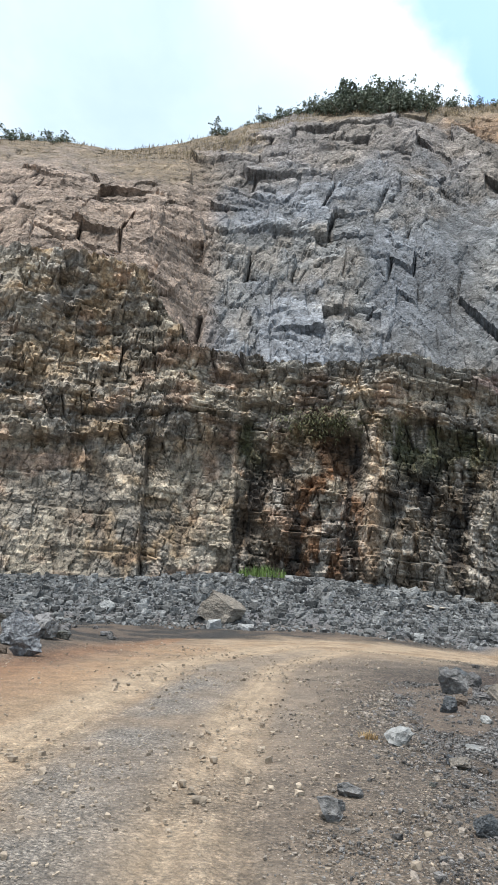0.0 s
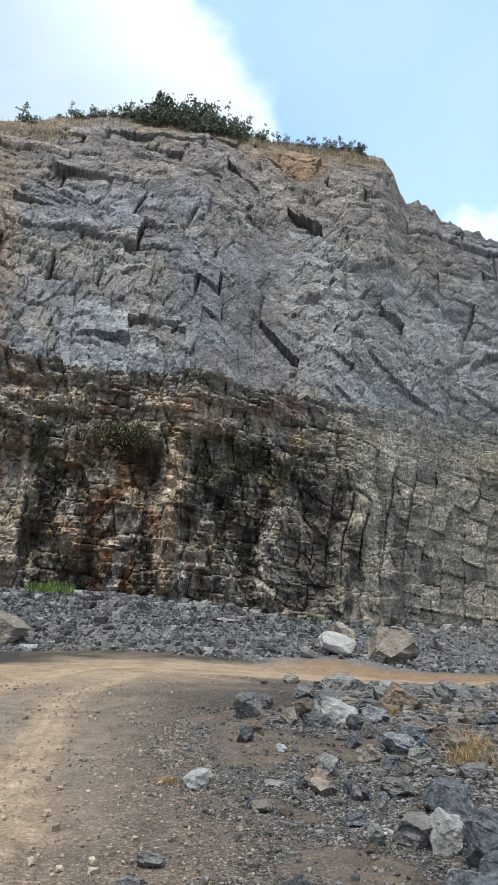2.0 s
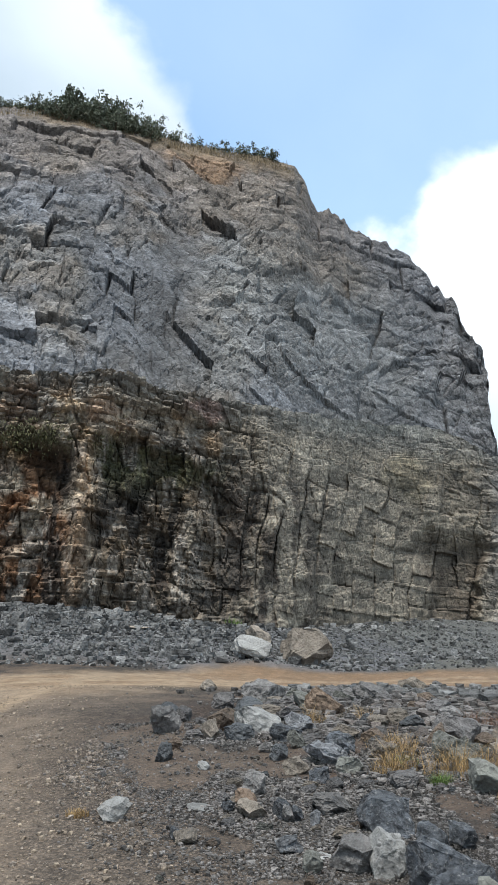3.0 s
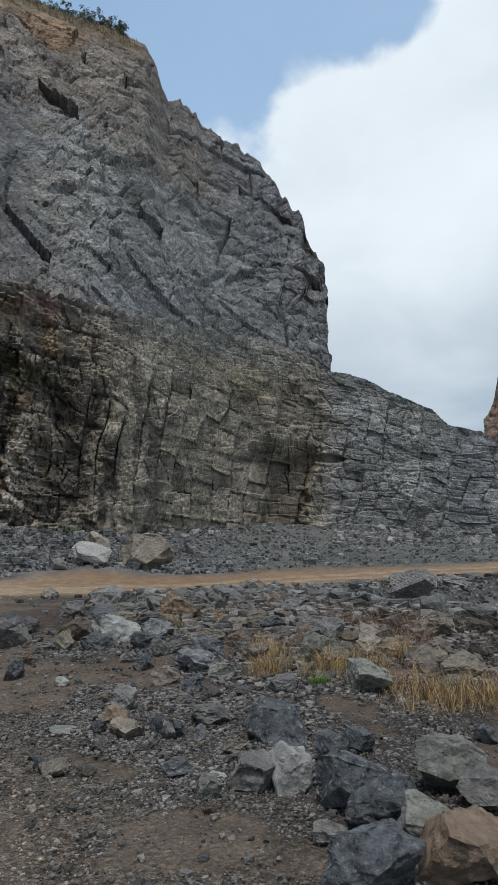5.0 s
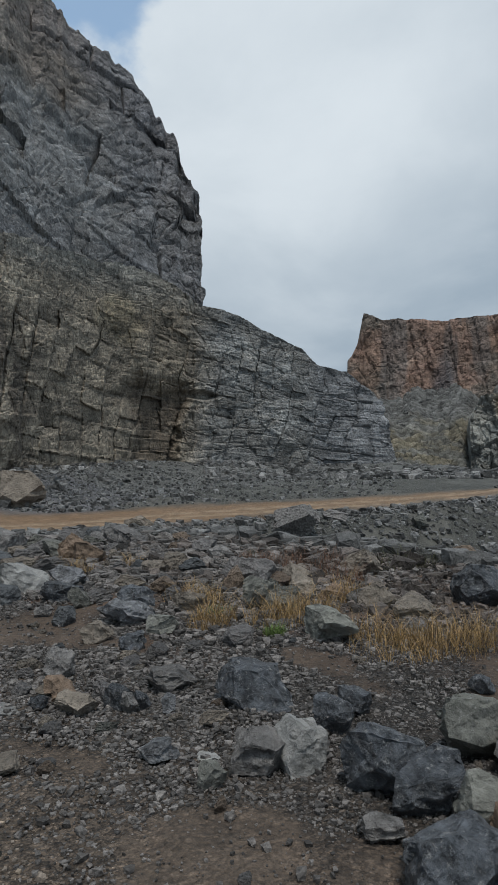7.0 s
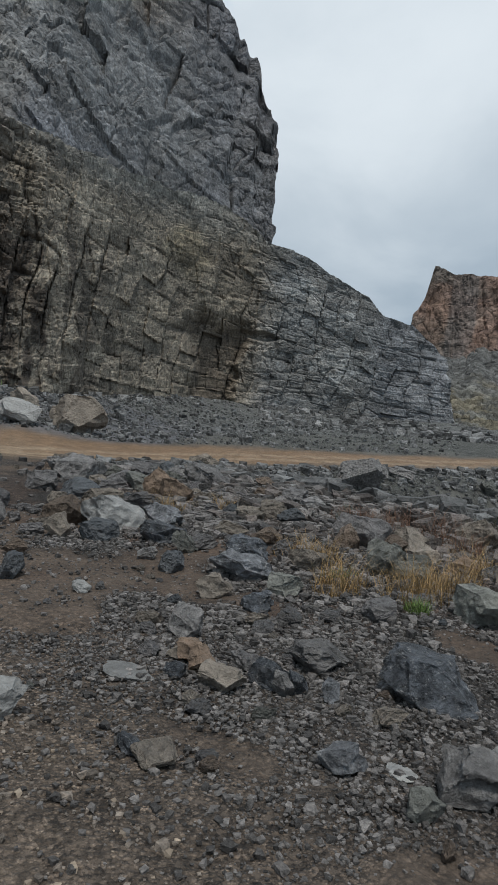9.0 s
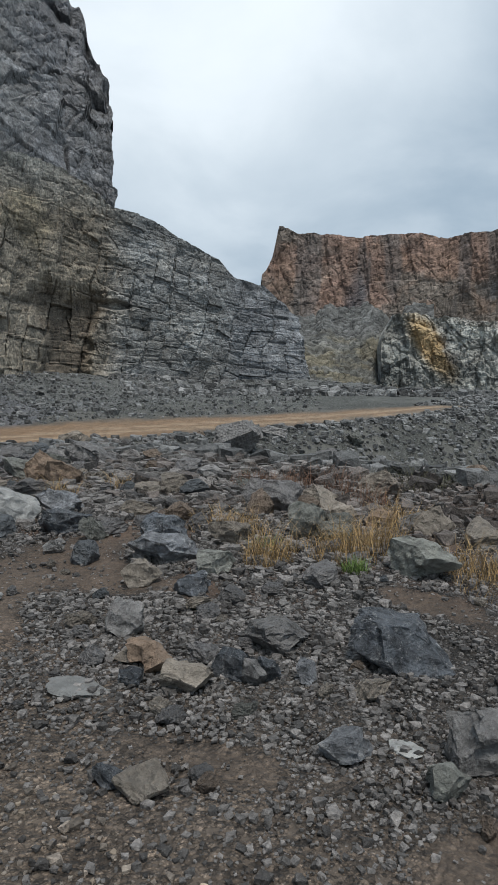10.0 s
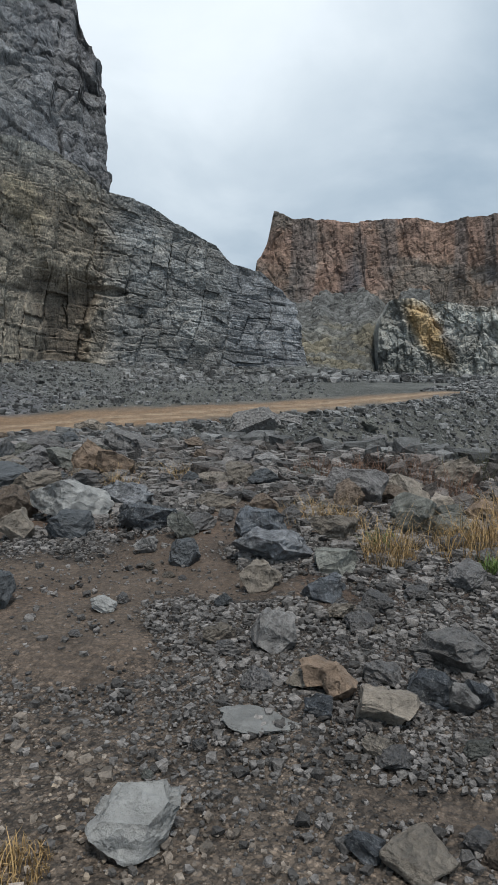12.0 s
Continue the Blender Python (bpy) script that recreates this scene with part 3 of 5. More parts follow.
    streak = 0.65 * fbm((s + 1.5 * n2) / 0.6, z / 5, 34, 3) + 0.35 * n2
    col = mixc((0.31, 0.265, 0.205), (0.245, 0.22, 0.188), sstep(n1, 0.35, 0.65))
    col = mixc(col, (0.32, 0.235, 0.15), sstep(n2 * 0.6 + n1 * 0.4, 0.48, 0.66) * (1 - sstep(aa, 20, 30)))
    col = mixc(col, (0.33, 0.20, 0.13), 0.5 * sstep(fbm(s / 3, z / 2, 35), 0.56, 0.72) * (1 - sstep(aa, 14, 24)))
    col = mixc(col, (0.35, 0.305, 0.238), sstep(aa, 20, 26) * (1 - sstep(aa, 42, 45)) * 0.8)
    col = mixc(col, (0.235, 0.245, 0.245), sstep(aa, 41.5, 46) * (0.6 + 0.5 * n2))
    col = mixc(col, (0.20, 0.212, 0.228), sstep(aa, 52.5, 55) * 0.75)
    col = mixc(col, (0.36, 0.36, 0.36), sstep(aa, 52, 54) * sstep(n2, 0.58, 0.7) * 0.3)
    col = mixc(col, (0.21, 0.225, 0.225), sstep(z, 15.0, 17.5) * sstep(aa, -8, -4) * 0.45)
    col = mixc(col, (0.34, 0.28, 0.17), 0.5 * blob(wa, wz_, 37.2, 14.0, 2.0, 2.6))
    col = mixc(col, (0.40, 0.275, 0.235), 0.8 * blob(aa, z + 0.5 * (n2 - 0.5) * 4, 19.4, 16.2, 2.1, 0.9))
    col = mixc(col, (0.34, 0.335, 0.30), 0.7 * sstep(z - lip, -2.2, -0.8) * sstep(wa, 28, 33) * (1 - sstep(wa, 40, 41.5)))
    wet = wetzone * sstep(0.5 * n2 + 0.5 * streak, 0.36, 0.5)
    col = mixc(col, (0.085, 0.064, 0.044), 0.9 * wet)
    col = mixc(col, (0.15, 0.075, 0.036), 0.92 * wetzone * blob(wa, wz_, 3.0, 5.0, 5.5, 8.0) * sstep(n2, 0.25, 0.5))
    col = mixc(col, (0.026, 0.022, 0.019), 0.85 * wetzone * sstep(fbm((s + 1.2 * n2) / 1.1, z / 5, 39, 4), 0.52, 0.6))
    col = mixc(col, (0.075, 0.085, 0.03), 0.6 * wetzone * sstep(z, 8, 12) * sstep(n1, 0.4, 0.6))
    col = mixc(col, (0.40, 0.36, 0.31), 0.75 * wetzone * sstep(streak, 0.45, 0.54) * sstep(fbm(s / 1.9, z / 3.2, 37) + 0.05 + 0.08 * (1 - sstep(z, 4, 8)) - 0.13 * (1 - sstep(aa, 6, 9)), 0.58, 0.68))
    col = mixc(col, (0.36, 0.25, 0.16), 0.7 * wetzone * np.exp(-((aa - 8.5 - 0.1 * (z - 6)) / 0.7) ** 2))
    drips = sstep(aa, 18, 23) * (1 - sstep(aa, 25, 35)) * (1 - sstep(z, 10, 14))
    col = mixc(col, (0.075, 0.06, 0.048), 0.9 * drips * sstep(streak, 0.46, 0.54))
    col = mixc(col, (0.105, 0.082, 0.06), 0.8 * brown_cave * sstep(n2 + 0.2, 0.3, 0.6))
    col = mixc(col, (0.14, 0.11, 0.085), 0.6 * sstep(streak, 0.57, 0.7) * (1 - sstep(z, 11, 14)) * (aa < -4))
    col = (1.06 - 0.18 * sstep(aa, 10, 22) + 0.1 * sstep(aa, 44, 50))[..., None] * col * (1 + 0.45 * tint[..., None] + 0.3 * bed_tint[..., None] + (0.25 * thick_tint + 0.2 * thin_tint)[..., None] * bedded[..., None]) * (0.8 + 0.4 * n3[..., None])
    col = col * (1 + 0.4 * big_tone * (1 - 0.7 * eastward) + (0.4 * mid_tone + 0.25 * low_tone) * (1 - 0.6 * sstep(aa, 17, 26)) + 0.45 * up_tone * tower)[..., None]
    # shade in the depth of the open cracks, put into the colour
    col = mixc(col, (0.05, 0.043, 0.036), 0.72 * crack)
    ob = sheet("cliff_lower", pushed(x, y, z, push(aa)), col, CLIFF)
    tagged(ob, "jointed tan and grey quarry face with wet dark seepage", "cliff", kind="structure")


lower_face()

RIDGE_A = [-50, -27.4, -21.5, -17, -12, -6.3, -4, 0.5, 6, 12.8, 17, 25, 28.2, 29.5, 30.3, 32.9, 33.6, 35.3, 36.2, 38.3, 40, 41, 42.6, 43.8, 44.5]
RIDGE_Z = [61.5, 68.6, 71.2, 71.6, 74.4, 77.8, 79.8, 82, 83.5, 82, 80.3, 77.7, 75, 69.8, 66.5, 64, 61, 58.6, 59.3, 56.4, 52.5, 49.5, 44.7, 41.6, 38.5]


def ridge_at(a):
    """Distance and height of the skyline at a bearing."""
    far = np.interp(a, [-50, -10, 0, 30, 38, 44.3], [95, 92, 97, 97, 94, 86])
    jag = 5.0 * (fbm(np.asarray(a, float) * 0.9, np.asarray(a, float) * 0, 75, 3) - 0.5) * sstep(np.asarray(a, float), 27.5, 29.5)
    return far, 1.65 + (np.interp(a, RIDGE_A, RIDGE_Z) + jag - 1.65) * far / 97


def brow_at(a):
    """The skyline as it stands, pushed out with the face."""
    far, top = ridge_at(a)
    k = float(push(a))
    return float(far) * k, 1.65 + (float(top) - 1.65) * k


def upper_face():
    na, nv = 650, 285
    a = np.concatenate([np.linspace(-50, -28, 60), np.linspace(-28, 44.5, na)[1:], np.linspace(44.5, 41.2, 40)[1:]])
    back = np.concatenate([np.zeros(60 + na - 1), np.linspace(0, 55, 40)[1:]])
    v = np.concatenate([np.linspace(0, 1, nv), 1 + np.linspace(0, 1, 24)[1:] ** 1.3])
    aa, vv = np.meshgrid(a, v)
    bb = np.broadcast_to(back, aa.shape)
    lip = np.interp(aa, [-50, -27, -19.5, -13.5, -11.5, -8.7, 0, 10.7, 19.5, 28, 40, 42, 44.3], [29, 28, 26.5, 25, 22, 18.4, 18, 18, 17.6, 18.4, 19.6, 18.6, 16.8])
    r0 = np.interp(aa, FACE_A, FACE_R) + 3.0
    far, top = ridge_at(aa)
    face, over = np.minimum(vv, 1), np.maximum(vv - 1, 0)
    ledge = 1.2 * sstep(face, 0, 0.05) * sstep(aa, -12, -6)
    z = lip - 4.0 + (top - lip + 4.0) * (face ** 1.06) - over * 4
    west = 1 - sstep(aa, -12, -6)
    r = r0 + ledge + (far - r0 - ledge) * ((0.92 * face + 0.08 * face**3) * (1 - west) + west * (0.8 * face + 0.2 * face**2)) + over * 70 + bb
    s = np.radians(aa) * 80
    d, tint = relief(s, z, 2.1, 1.4, 700, 1.0, 0.2)
    slabs, slab_tint = relief(s * 0.8 + z * 0.6, z * 0.9 - s * 0.55, 3.2, 1.5, 900, 1.5, 0.16)
    slab_zone = sstep(aa, 17, 22) * sstep(z, 20, 26) * (1 - sstep(face, 0.72, 0.85))
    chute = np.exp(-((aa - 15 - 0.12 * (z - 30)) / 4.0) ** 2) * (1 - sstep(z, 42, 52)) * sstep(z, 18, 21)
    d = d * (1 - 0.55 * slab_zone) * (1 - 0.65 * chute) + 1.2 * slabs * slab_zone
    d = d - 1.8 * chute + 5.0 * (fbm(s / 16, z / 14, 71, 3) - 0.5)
    beds, bed_tint = relief(s, z, 1.2, 0.9, 1100, 2.2, 0.3)
    strata = (1 - sstep(aa, -9, -6)) * (1 - sstep(face + 0.2 * (fbm(s / 5, z / 5, 74) - 0.5), 0.62, 0.78))
    thick, thick_tint = bedding(s, z, 2.6, 0.9, 170)
    thin, _ = bedding(s, z, 1.1, 0.3, 180, 0.06)
    d = d + (0.35 * beds + thick + thin - 0.5 * d) * strata
    # one great slab standing proud, undercut along its foot
    lead = (z - 45.5) + 0.85 * (s - np.radians(27) * 80)
    slab = sstep(lead, -0.9, 0.9) * (1 - sstep(lead, 7, 12)) * sstep(aa, 23.5, 25) * (1 - sstep(aa, 31.5, 33))
    d = d + 1.6 * slab
    east = sstep(aa, 8, 20)
    big, big_tone, crack1 = broken_beds(s * 0.86 - z * 0.3, z * 0.86 + s * 0.55 * east, 4.0, 7.5, 1.9, 310, 0.0)
    mid, mid_tone, crack2 = broken_beds(s - 0.2 * z, z + 0.45 * s * east, 1.7, 3.6, 0.5, 330, 0.05, -0.6)
    low, low_tone, crack3 = broken_beds(s - 0.2 * z, z, 0.8, 1.6, 0.14, 350, 0.08, 0.7)
    d = 0.38 * d + (big + mid + low) * (1 - 0.6 * chute)
    crack = np.clip(np.maximum(0.9 * crack1, np.maximum(0.85 * crack2, 0.5 * crack3)), 0, 1)
    hill = sstep(face + 0.10 * (fbm(s / 7, z / 7, 72) - 0.5), 0.86, 0.93) * (1 - sstep(aa, 26, 30))
    hill = np.maximum(hill, sstep(face, 0.55, 0.7) * (1 - sstep(aa, -12, -5)))
    grade = 1 - 0.7 * hill
    d = np.minimum(d, 0.6 + 9 * face) * sstep(face, -0.02, 0.05)
    d = d * grade * (1 - sstep(over, 0.02, 0.3)) * (0.35 + 0.65 * sstep(1 - face, 0, 0.04))
    ragged = 0.9 * (fbm(z / 2.2, z * 0, 73, 4) - 0.82) * sstep(aa, 41.5, 44.5)
    dirn = np.radians(aa + ragged)
    x = (r - 0.85 * d) * np.sin(dirn)
    y = 2 + (r - 0.85 * d) * np.cos(dirn)
    z = z + 0.5 * d
    n1, n2, n3 = fbm(s / 9, z / 9, 81), fbm(s / 2.5, z / 2.5, 82), fbm(s / 0.8, z / 0.8, 83, 3)
    col = mixc((0.19, 0.199, 0.216), (0.225, 0.222, 0.215), sstep(n1, 0.35, 0.65))
    col = mixc(col, (0.255, 0.21, 0.165), 0.45 * sstep(n2 * 0.5 + n1 * 0.5, 0.5, 0.66))
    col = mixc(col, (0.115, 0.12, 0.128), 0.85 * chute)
    col = mixc(col, (0.25, 0.25, 0.235), 0.5 * slab_zone)
    col = mixc(col, (0.28, 0.20, 0.145), 0.85 * strata + 0.8 * (1 - sstep(aa, -10, -5)) * (1 - strata))
    brown = sstep(face + 0.35 * (n1 - 0.5) + 0.15 * (n2 - 0.5), 0.42, 0.7) * (1 - 0.6 * sstep(aa, 28, 40))
    col = mixc(col, (0.215, 0.17, 0.135), 0.6 * brown)
    col = mixc(col, (0.36, 0.225, 0.13), 0.8 * blob(aa, face + 0.12 * (n2 - 0.5), 19, 0.87, 4.5, 0.09))
    col = mixc(col, (0.38, 0.30, 0.22), 0.7 * blob(aa, face, -4, 0.83, 3.2, 0.07) * sstep(n2, 0.4, 0.6))
    col = mixc(col, (0.18, 0.132, 0.08), 0.85 * hill * sstep(n2 * 0.5 + n1 * 0.5 + 0.25 * hill, 0.5, 0.75))
    col = mixc(col, (0.205, 0.215, 0.235), 0.6 * sstep(aa, 33, 40))
    col = (0.9 - 0.04 * sstep(aa, 25, 35))[..., None] * col * (1 + 0.3 * tint[..., None] * grade[..., None] + 0.25 * slab_tint[..., None] * slab_zone[..., None] + 0.4 * bed_tint[..., None] * strata[..., None]) * (0.78 + 0.44 * n3[..., None])
    col = col * (1 + (0.3 * big_tone + 0.4 * mid_tone + 0.3 * low_tone) * grade)[..., None]
    # the gaping cracks painted darker, standing in for the shade inside them
    col = mixc(col, (0.06, 0.058, 0.058), 0.5 * crack * grade)
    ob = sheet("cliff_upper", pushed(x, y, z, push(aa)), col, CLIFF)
    tagged(ob, "sloping blue-grey upper quarry face under a grassy brow", "cliff", kind="structure")


upper_face()


def far_faces():
    # far quarry wall
    a = np.concatenate([np.linspace(60.2, 57.2, 24)[:-1], np.linspace(57.2, 112, 460)])
    back = np.concatenate([np.linspace(70, 0, 24)[:-1], np.zeros(460)])
    v = np.concatenate([np.linspace(0, 1, 115), 1 + np.linspace(0, 1, 12)[1:]])
    aa, vv = np.meshgrid(a, v)
    bb = np.broadcast_to(back, aa.shape)
    top = np.interp(aa, [57, 57.6, 58.1, 58.6, 59.4, 60.1, 65.7, 70.2, 72.2, 73.6, 77.4, 80.3, 82.2, 84.2, 84.7, 88.2, 89.5, 100, 118],
                    [35.5, 39, 44, 55.2, 55, 53, 52, 52.2, 49.5, 50.6, 51.1, 49.5, 49.8, 47.6, 43.2, 41.2, 38.7, 36, 30])
    face, over = np.minimum(vv, 1), np.maximum(vv - 1, 0)
    z = -6 + (top + 6) * face
    s = np.radians(aa) * 265
    d, tint = relief(s, z, 3.8, 1.1, 1300, 0.9)
    tall, _ = relief(z, s, 4.0, 1.5, 1500, 2.2)
    d = (0.5 * d + 0.7 * tall + 9 * (fbm(s / 30, z / 40, 91) - 0.5)) * (1 - sstep(over, 0, 0.2))
    r = 265 - d + 0.1 * z + over * 80 + bb
    x, y = r * np.sin(np.radians(aa - 0.4)), 2 + r * np.cos(np.radians(aa - 0.4))
    z = z + 0.25 * d * sstep(face, 0.9, 1.0)
    n1, n2, n3 = fbm(s / 25, z / 14, 92), fbm(s / 7, z / 6, 93), fbm(s / 2, z / 2, 94)
    col = mixc((0.215, 0.145, 0.115), (0.185, 0.158, 0.135), sstep(n1, 0.4, 0.62))
    col = mixc(col, (0.25, 0.165, 0.12), sstep(n2, 0.5, 0.7) * 0.5)
    col = mixc(col, (0.13, 0.12, 0.115), 0.6 * sstep(fbm(s / 5, z / 40, 89, 3), 0.52, 0.62))
    col = mixc(col, (0.10, 0.10, 0.11), 0.75 * blob(aa + 1.2 * (n2 - 0.5), z, 65.0, 18, 1.0, 22) + 0.5 * blob(aa, z, 77, 30, 2.2, 5))
    col = mixc(col, (0.16, 0.165, 0.16), 0.7 * (1 - sstep(z + 8 * (n1 - 0.5), 14, 26)) * (1 - sstep(aa, 66, 70)))
    col = 1.1 * col * (1 + 0.25 * tint[..., None]) * (0.75 + 0.5 * n3[..., None])
    tagged(sheet("cliff_far", pushed(x, y, z, 0.62), col, FARROCK), "distant reddish-brown quarry wall with a level crest", "cliff", kind="structure")

    # bench outcrop in front of it
    a = np.concatenate([np.linspace(66.0, 66.6, 30)[:-1], np.linspace(66.6, 112, 480)])
    back = np.concatenate([np.linspace(60, 0, 30)[:-1], np.zeros(480)])
    v = np.concatenate([np.linspace(0, 1, 105), 1 + np.linspace(0, 1, 20)[1:]])
    aa, vv = np.meshgrid(a, v)
    bb = np.broadcast_to(back, aa.shape)
    top = np.interp(aa, [66, 66.7, 67.5, 71.6, 76.3, 81, 85.5, 89.1, 118], [3, 8.5, 12.6, 12.4, 11, 10, 8.4, 7.4, 6])
    foot = np.interp(aa, [66.6, 70.5, 76.3, 82.9, 85.6, 89.2, 118], [-3, -5.2, -8, -12.6, -14.4, -15, -15]) - 2.5
    face, over = np.minimum(vv, 1), np.maximum(vv - 1, 0)
    z = foot + (top - foot) * face + over * 4
    s = np.radians(aa) * 150
    d, tint = relief(s, z, 1.8, 1.5, 1700, 1.0)
    tall, tall_tint = relief(z + 0.5 * s, s, 2.0, 1.9, 1900, 1.7)
    d = (0.6 * d + 0.6 * tall + 5 * (fbm(s / 14, z / 20, 95) - 0.5)) * (1 - sstep(over, 0.1, 0.5))
    r = 150 - d + 0.35 * (z - foot) * sstep(aa, 79, 84) + 0.12 * (z - foot) + over * 95 + bb
    x, y = r * np.sin(np.radians(aa)), 2 + r * np.cos(np.radians(aa))
    z = z + 0.3 * d * sstep(face, 0.9, 1.0)
    n1, n2, n3 = fbm(s / 12, z / 8, 96), fbm(s / 3.5, z / 3, 97), fbm(s / 1.1, z / 1, 98)
    col = mixc((0.18, 0.188, 0.178), (0.25, 0.25, 0.23), sstep(n2, 0.35, 0.62))
    col = mixc(col, (0.30, 0.205, 0.095), 0.85 * blob(aa + 0.22 * z, z + 3 * (n2 - 0.5), 71.9, 6.0, 1.5, 8.5))
    col = mixc(col, (0.07, 0.072, 0.075), 0.7 * blob(aa + 0.10 * z, z, 72.6, 4.5, 0.7, 3.5))
    col = mixc(col, (0.42, 0.42, 0.39), 0.7 * sstep(n2, 0.5, 0.62) * sstep(aa, 70, 73) * (1 - sstep(aa, 77, 79)))
    col = mixc(col, (0.205, 0.17, 0.138), 0.75 * sstep(aa + 2 * (n1 - 0.5), 77.5, 80))
    col = mixc(col, (0.30, 0.19, 0.09), 0.6 * blob(aa, z, 82.5, -5, 1.2, 4))
    col = mixc(col, (0.27, 0.25, 0.22), 0.7 * sstep(face + 0.04 * (n2 - 0.5), 0.9, 0.95) * sstep(aa, 70, 74))
    col = 1.3 * col * (1 + 0.4 * tint[..., None] + 0.3 * tall_tint[..., None]) * (0.75 + 0.5 * n3[..., None])
    tagged(sheet("cliff_middle", pushed(x, y, z, 0.85), col, FARROCK), "grey and yellow-stained rock bench above the pit", "cliff", kind="structure")

    # fan of loose scree between the two faces
    a, v = np.linspace(54, 71, 200), np.linspace(0, 1, 160)
    aa, vv = np.meshgrid(a, v)
    r = 96 + 172 * vv
    z = np.interp(aa, FAR_A, FAR_Z) - 1.5 + (31 + 16 * (fbm(aa * 0.4, aa * 0, 105, 4) - 0.5)) * vv**2.1 + 4 * (fbm(aa * 0.5, vv * 6, 99) - 0.5) - 5 * (1 - sstep(vv, 0, 0.08))
    z = z - 3 * np.exp(-((aa - 63) / 3) ** 2) * vv - 5 * sstep(aa + 1.2 * (fbm(vv * 9, aa * 0, 104) - 0.5), 65.8, 67.2) * (1 - sstep(vv, 0.45, 0.7))
    s = np.radians(aa) * 170
    rr_, ff, ee = cells(s / 1.4, r / 1.8, 77)
    z = z + 1.1 * (rr_ - 0.5) + 1.2 * ff
    x, y = r * np.sin(np.radians(aa)), 2 + r * np.cos(np.radians(aa))
    n2, n3 = fbm(s / 7, r / 9, 101), fbm(s / 1.0, r / 1.2, 102)
    col = mixc((0.17, 0.155, 0.115), (0.15, 0.15, 0.135), sstep(n2, 0.42, 0.58))
    col = mixc(col, (0.125, 0.128, 0.125), sstep(vv + 0.12 * (n2 - 0.5), 0.62, 0.75))
    col = 0.9 * col * (0.2 + 0.6 * n3 + 0.95 * rr_)[..., None]
    tagged(sheet("scree_slope", pushed(x, y, z, (112 + 58 * vv) / r), col, FARROCK), "pale grey-green scree fan below the far wall", "scree", kind="structure")


far_faces()


# ---- boulders ----
def stone_bmesh(seed, planes=11, rough=0.0, cuts=0):
    """A block split from the face: a box cut by fracture planes, chipped and ledged, one unit across, its base near z = 0."""
    rng = random.Random(seed)
    bm = bmesh.new()
    bmesh.ops.create_cube(bm, size=1.0)
    for k in range(planes):
        # fracture planes spread evenly round the block, each off by chance
        up = 1 - 2 * (k + 0.5) / planes
        a = 2.4 * k + rng.uniform(-0.5, 0.5)
        flat = math.sqrt(1 - up * up)
        n = Vector((flat * math.cos(a), flat * math.sin(a), up + rng.uniform(-0.25, 0.25))).normalized()
        at = n * rng.uniform(0.30, 0.50)
        cut = bmesh.ops.bisect_plane(bm, geom=bm.verts[:] + bm.edges[:] + bm.faces[:], plane_co=at, plane_no=n, clear_outer=True)
        rim = [g for g in cut["geom_cut"] if isinstance(g, bmesh.types.BMEdge)]
        if rim:
            bmesh.ops.edgeloop_fill(bm, edges=rim)
    bmesh.ops.remove_doubles(bm, verts=bm.verts, dist=0.02)
    turned = Matrix.Rotation(rng.uniform(-0.6, 0.6), 4, "X") @ Matrix.Rotation(rng.uniform(-0.6, 0.6), 4, "Y")
    bmesh.ops.transform(bm, matrix=turned, verts=bm.verts)
    bmesh.ops.triangulate(bm, faces=bm.faces)
    if cuts:
        for _ in range(cuts):
            long_edges = [e for e in bm.edges if e.calc_length() > 0.085]
            if not long_edges:
                break
            bmesh.ops.subdivide_edges(bm, edges=long_edges, cuts=1)
            bmesh.ops.triangulate(bm, faces=[f for f in bm.faces if len(f.verts) > 3])
        bm.normal_update()
        off = Vector((rng.uniform(0, 50), rng.uniform(0, 50), 0))
        bed = Vector((rng.gauss(0, 0.5), rng.gauss(0, 0.5), 1)).normalized()
        for v in bm.verts:
            n = noise.fractal(v.co * 3.2 + off, 1.0, 2.0, 4)
            ledge = v.co.dot(bed) * 3.5 + 1.2 * noise.noise(v.co * 1.7 + off)
            c = noise.cell(Vector((ledge, v.co.x * 1.3, v.co.y * 1.3)) + off)
            v.co += v.normal * rough * (n + 0.8 * (c - 0.5))
    lo = [min(v.co[k] for v in bm.verts) for k in range(3)]
    hi = [max(v.co[k] for v in bm.verts) for k in range(3)]
    for v in bm.verts:
        for k in range(3):
            v.co[k] = (v.co[k] - lo[k]) / (hi[k] - lo[k]) - (0.5 if k < 2 else 0.0)
    return bm


SURFACE = {
    "dark": "dark blue-black angular broken boulder on the gravel bank",
    "blue": "blue-grey angular boulder with pale veins among rubble",
    "grey": "grey angular broken boulder lying on the gravel",
    "green": "greenish-grey weathered boulder on the stony bank",
    "pale": "pale grey-white angular boulder on the stony bank",
    "tan": "tan and pinkish-grey rough boulder among rubble",
    "rust": "rusty brown iron-stained boulder among the rubble",
}
placed = []


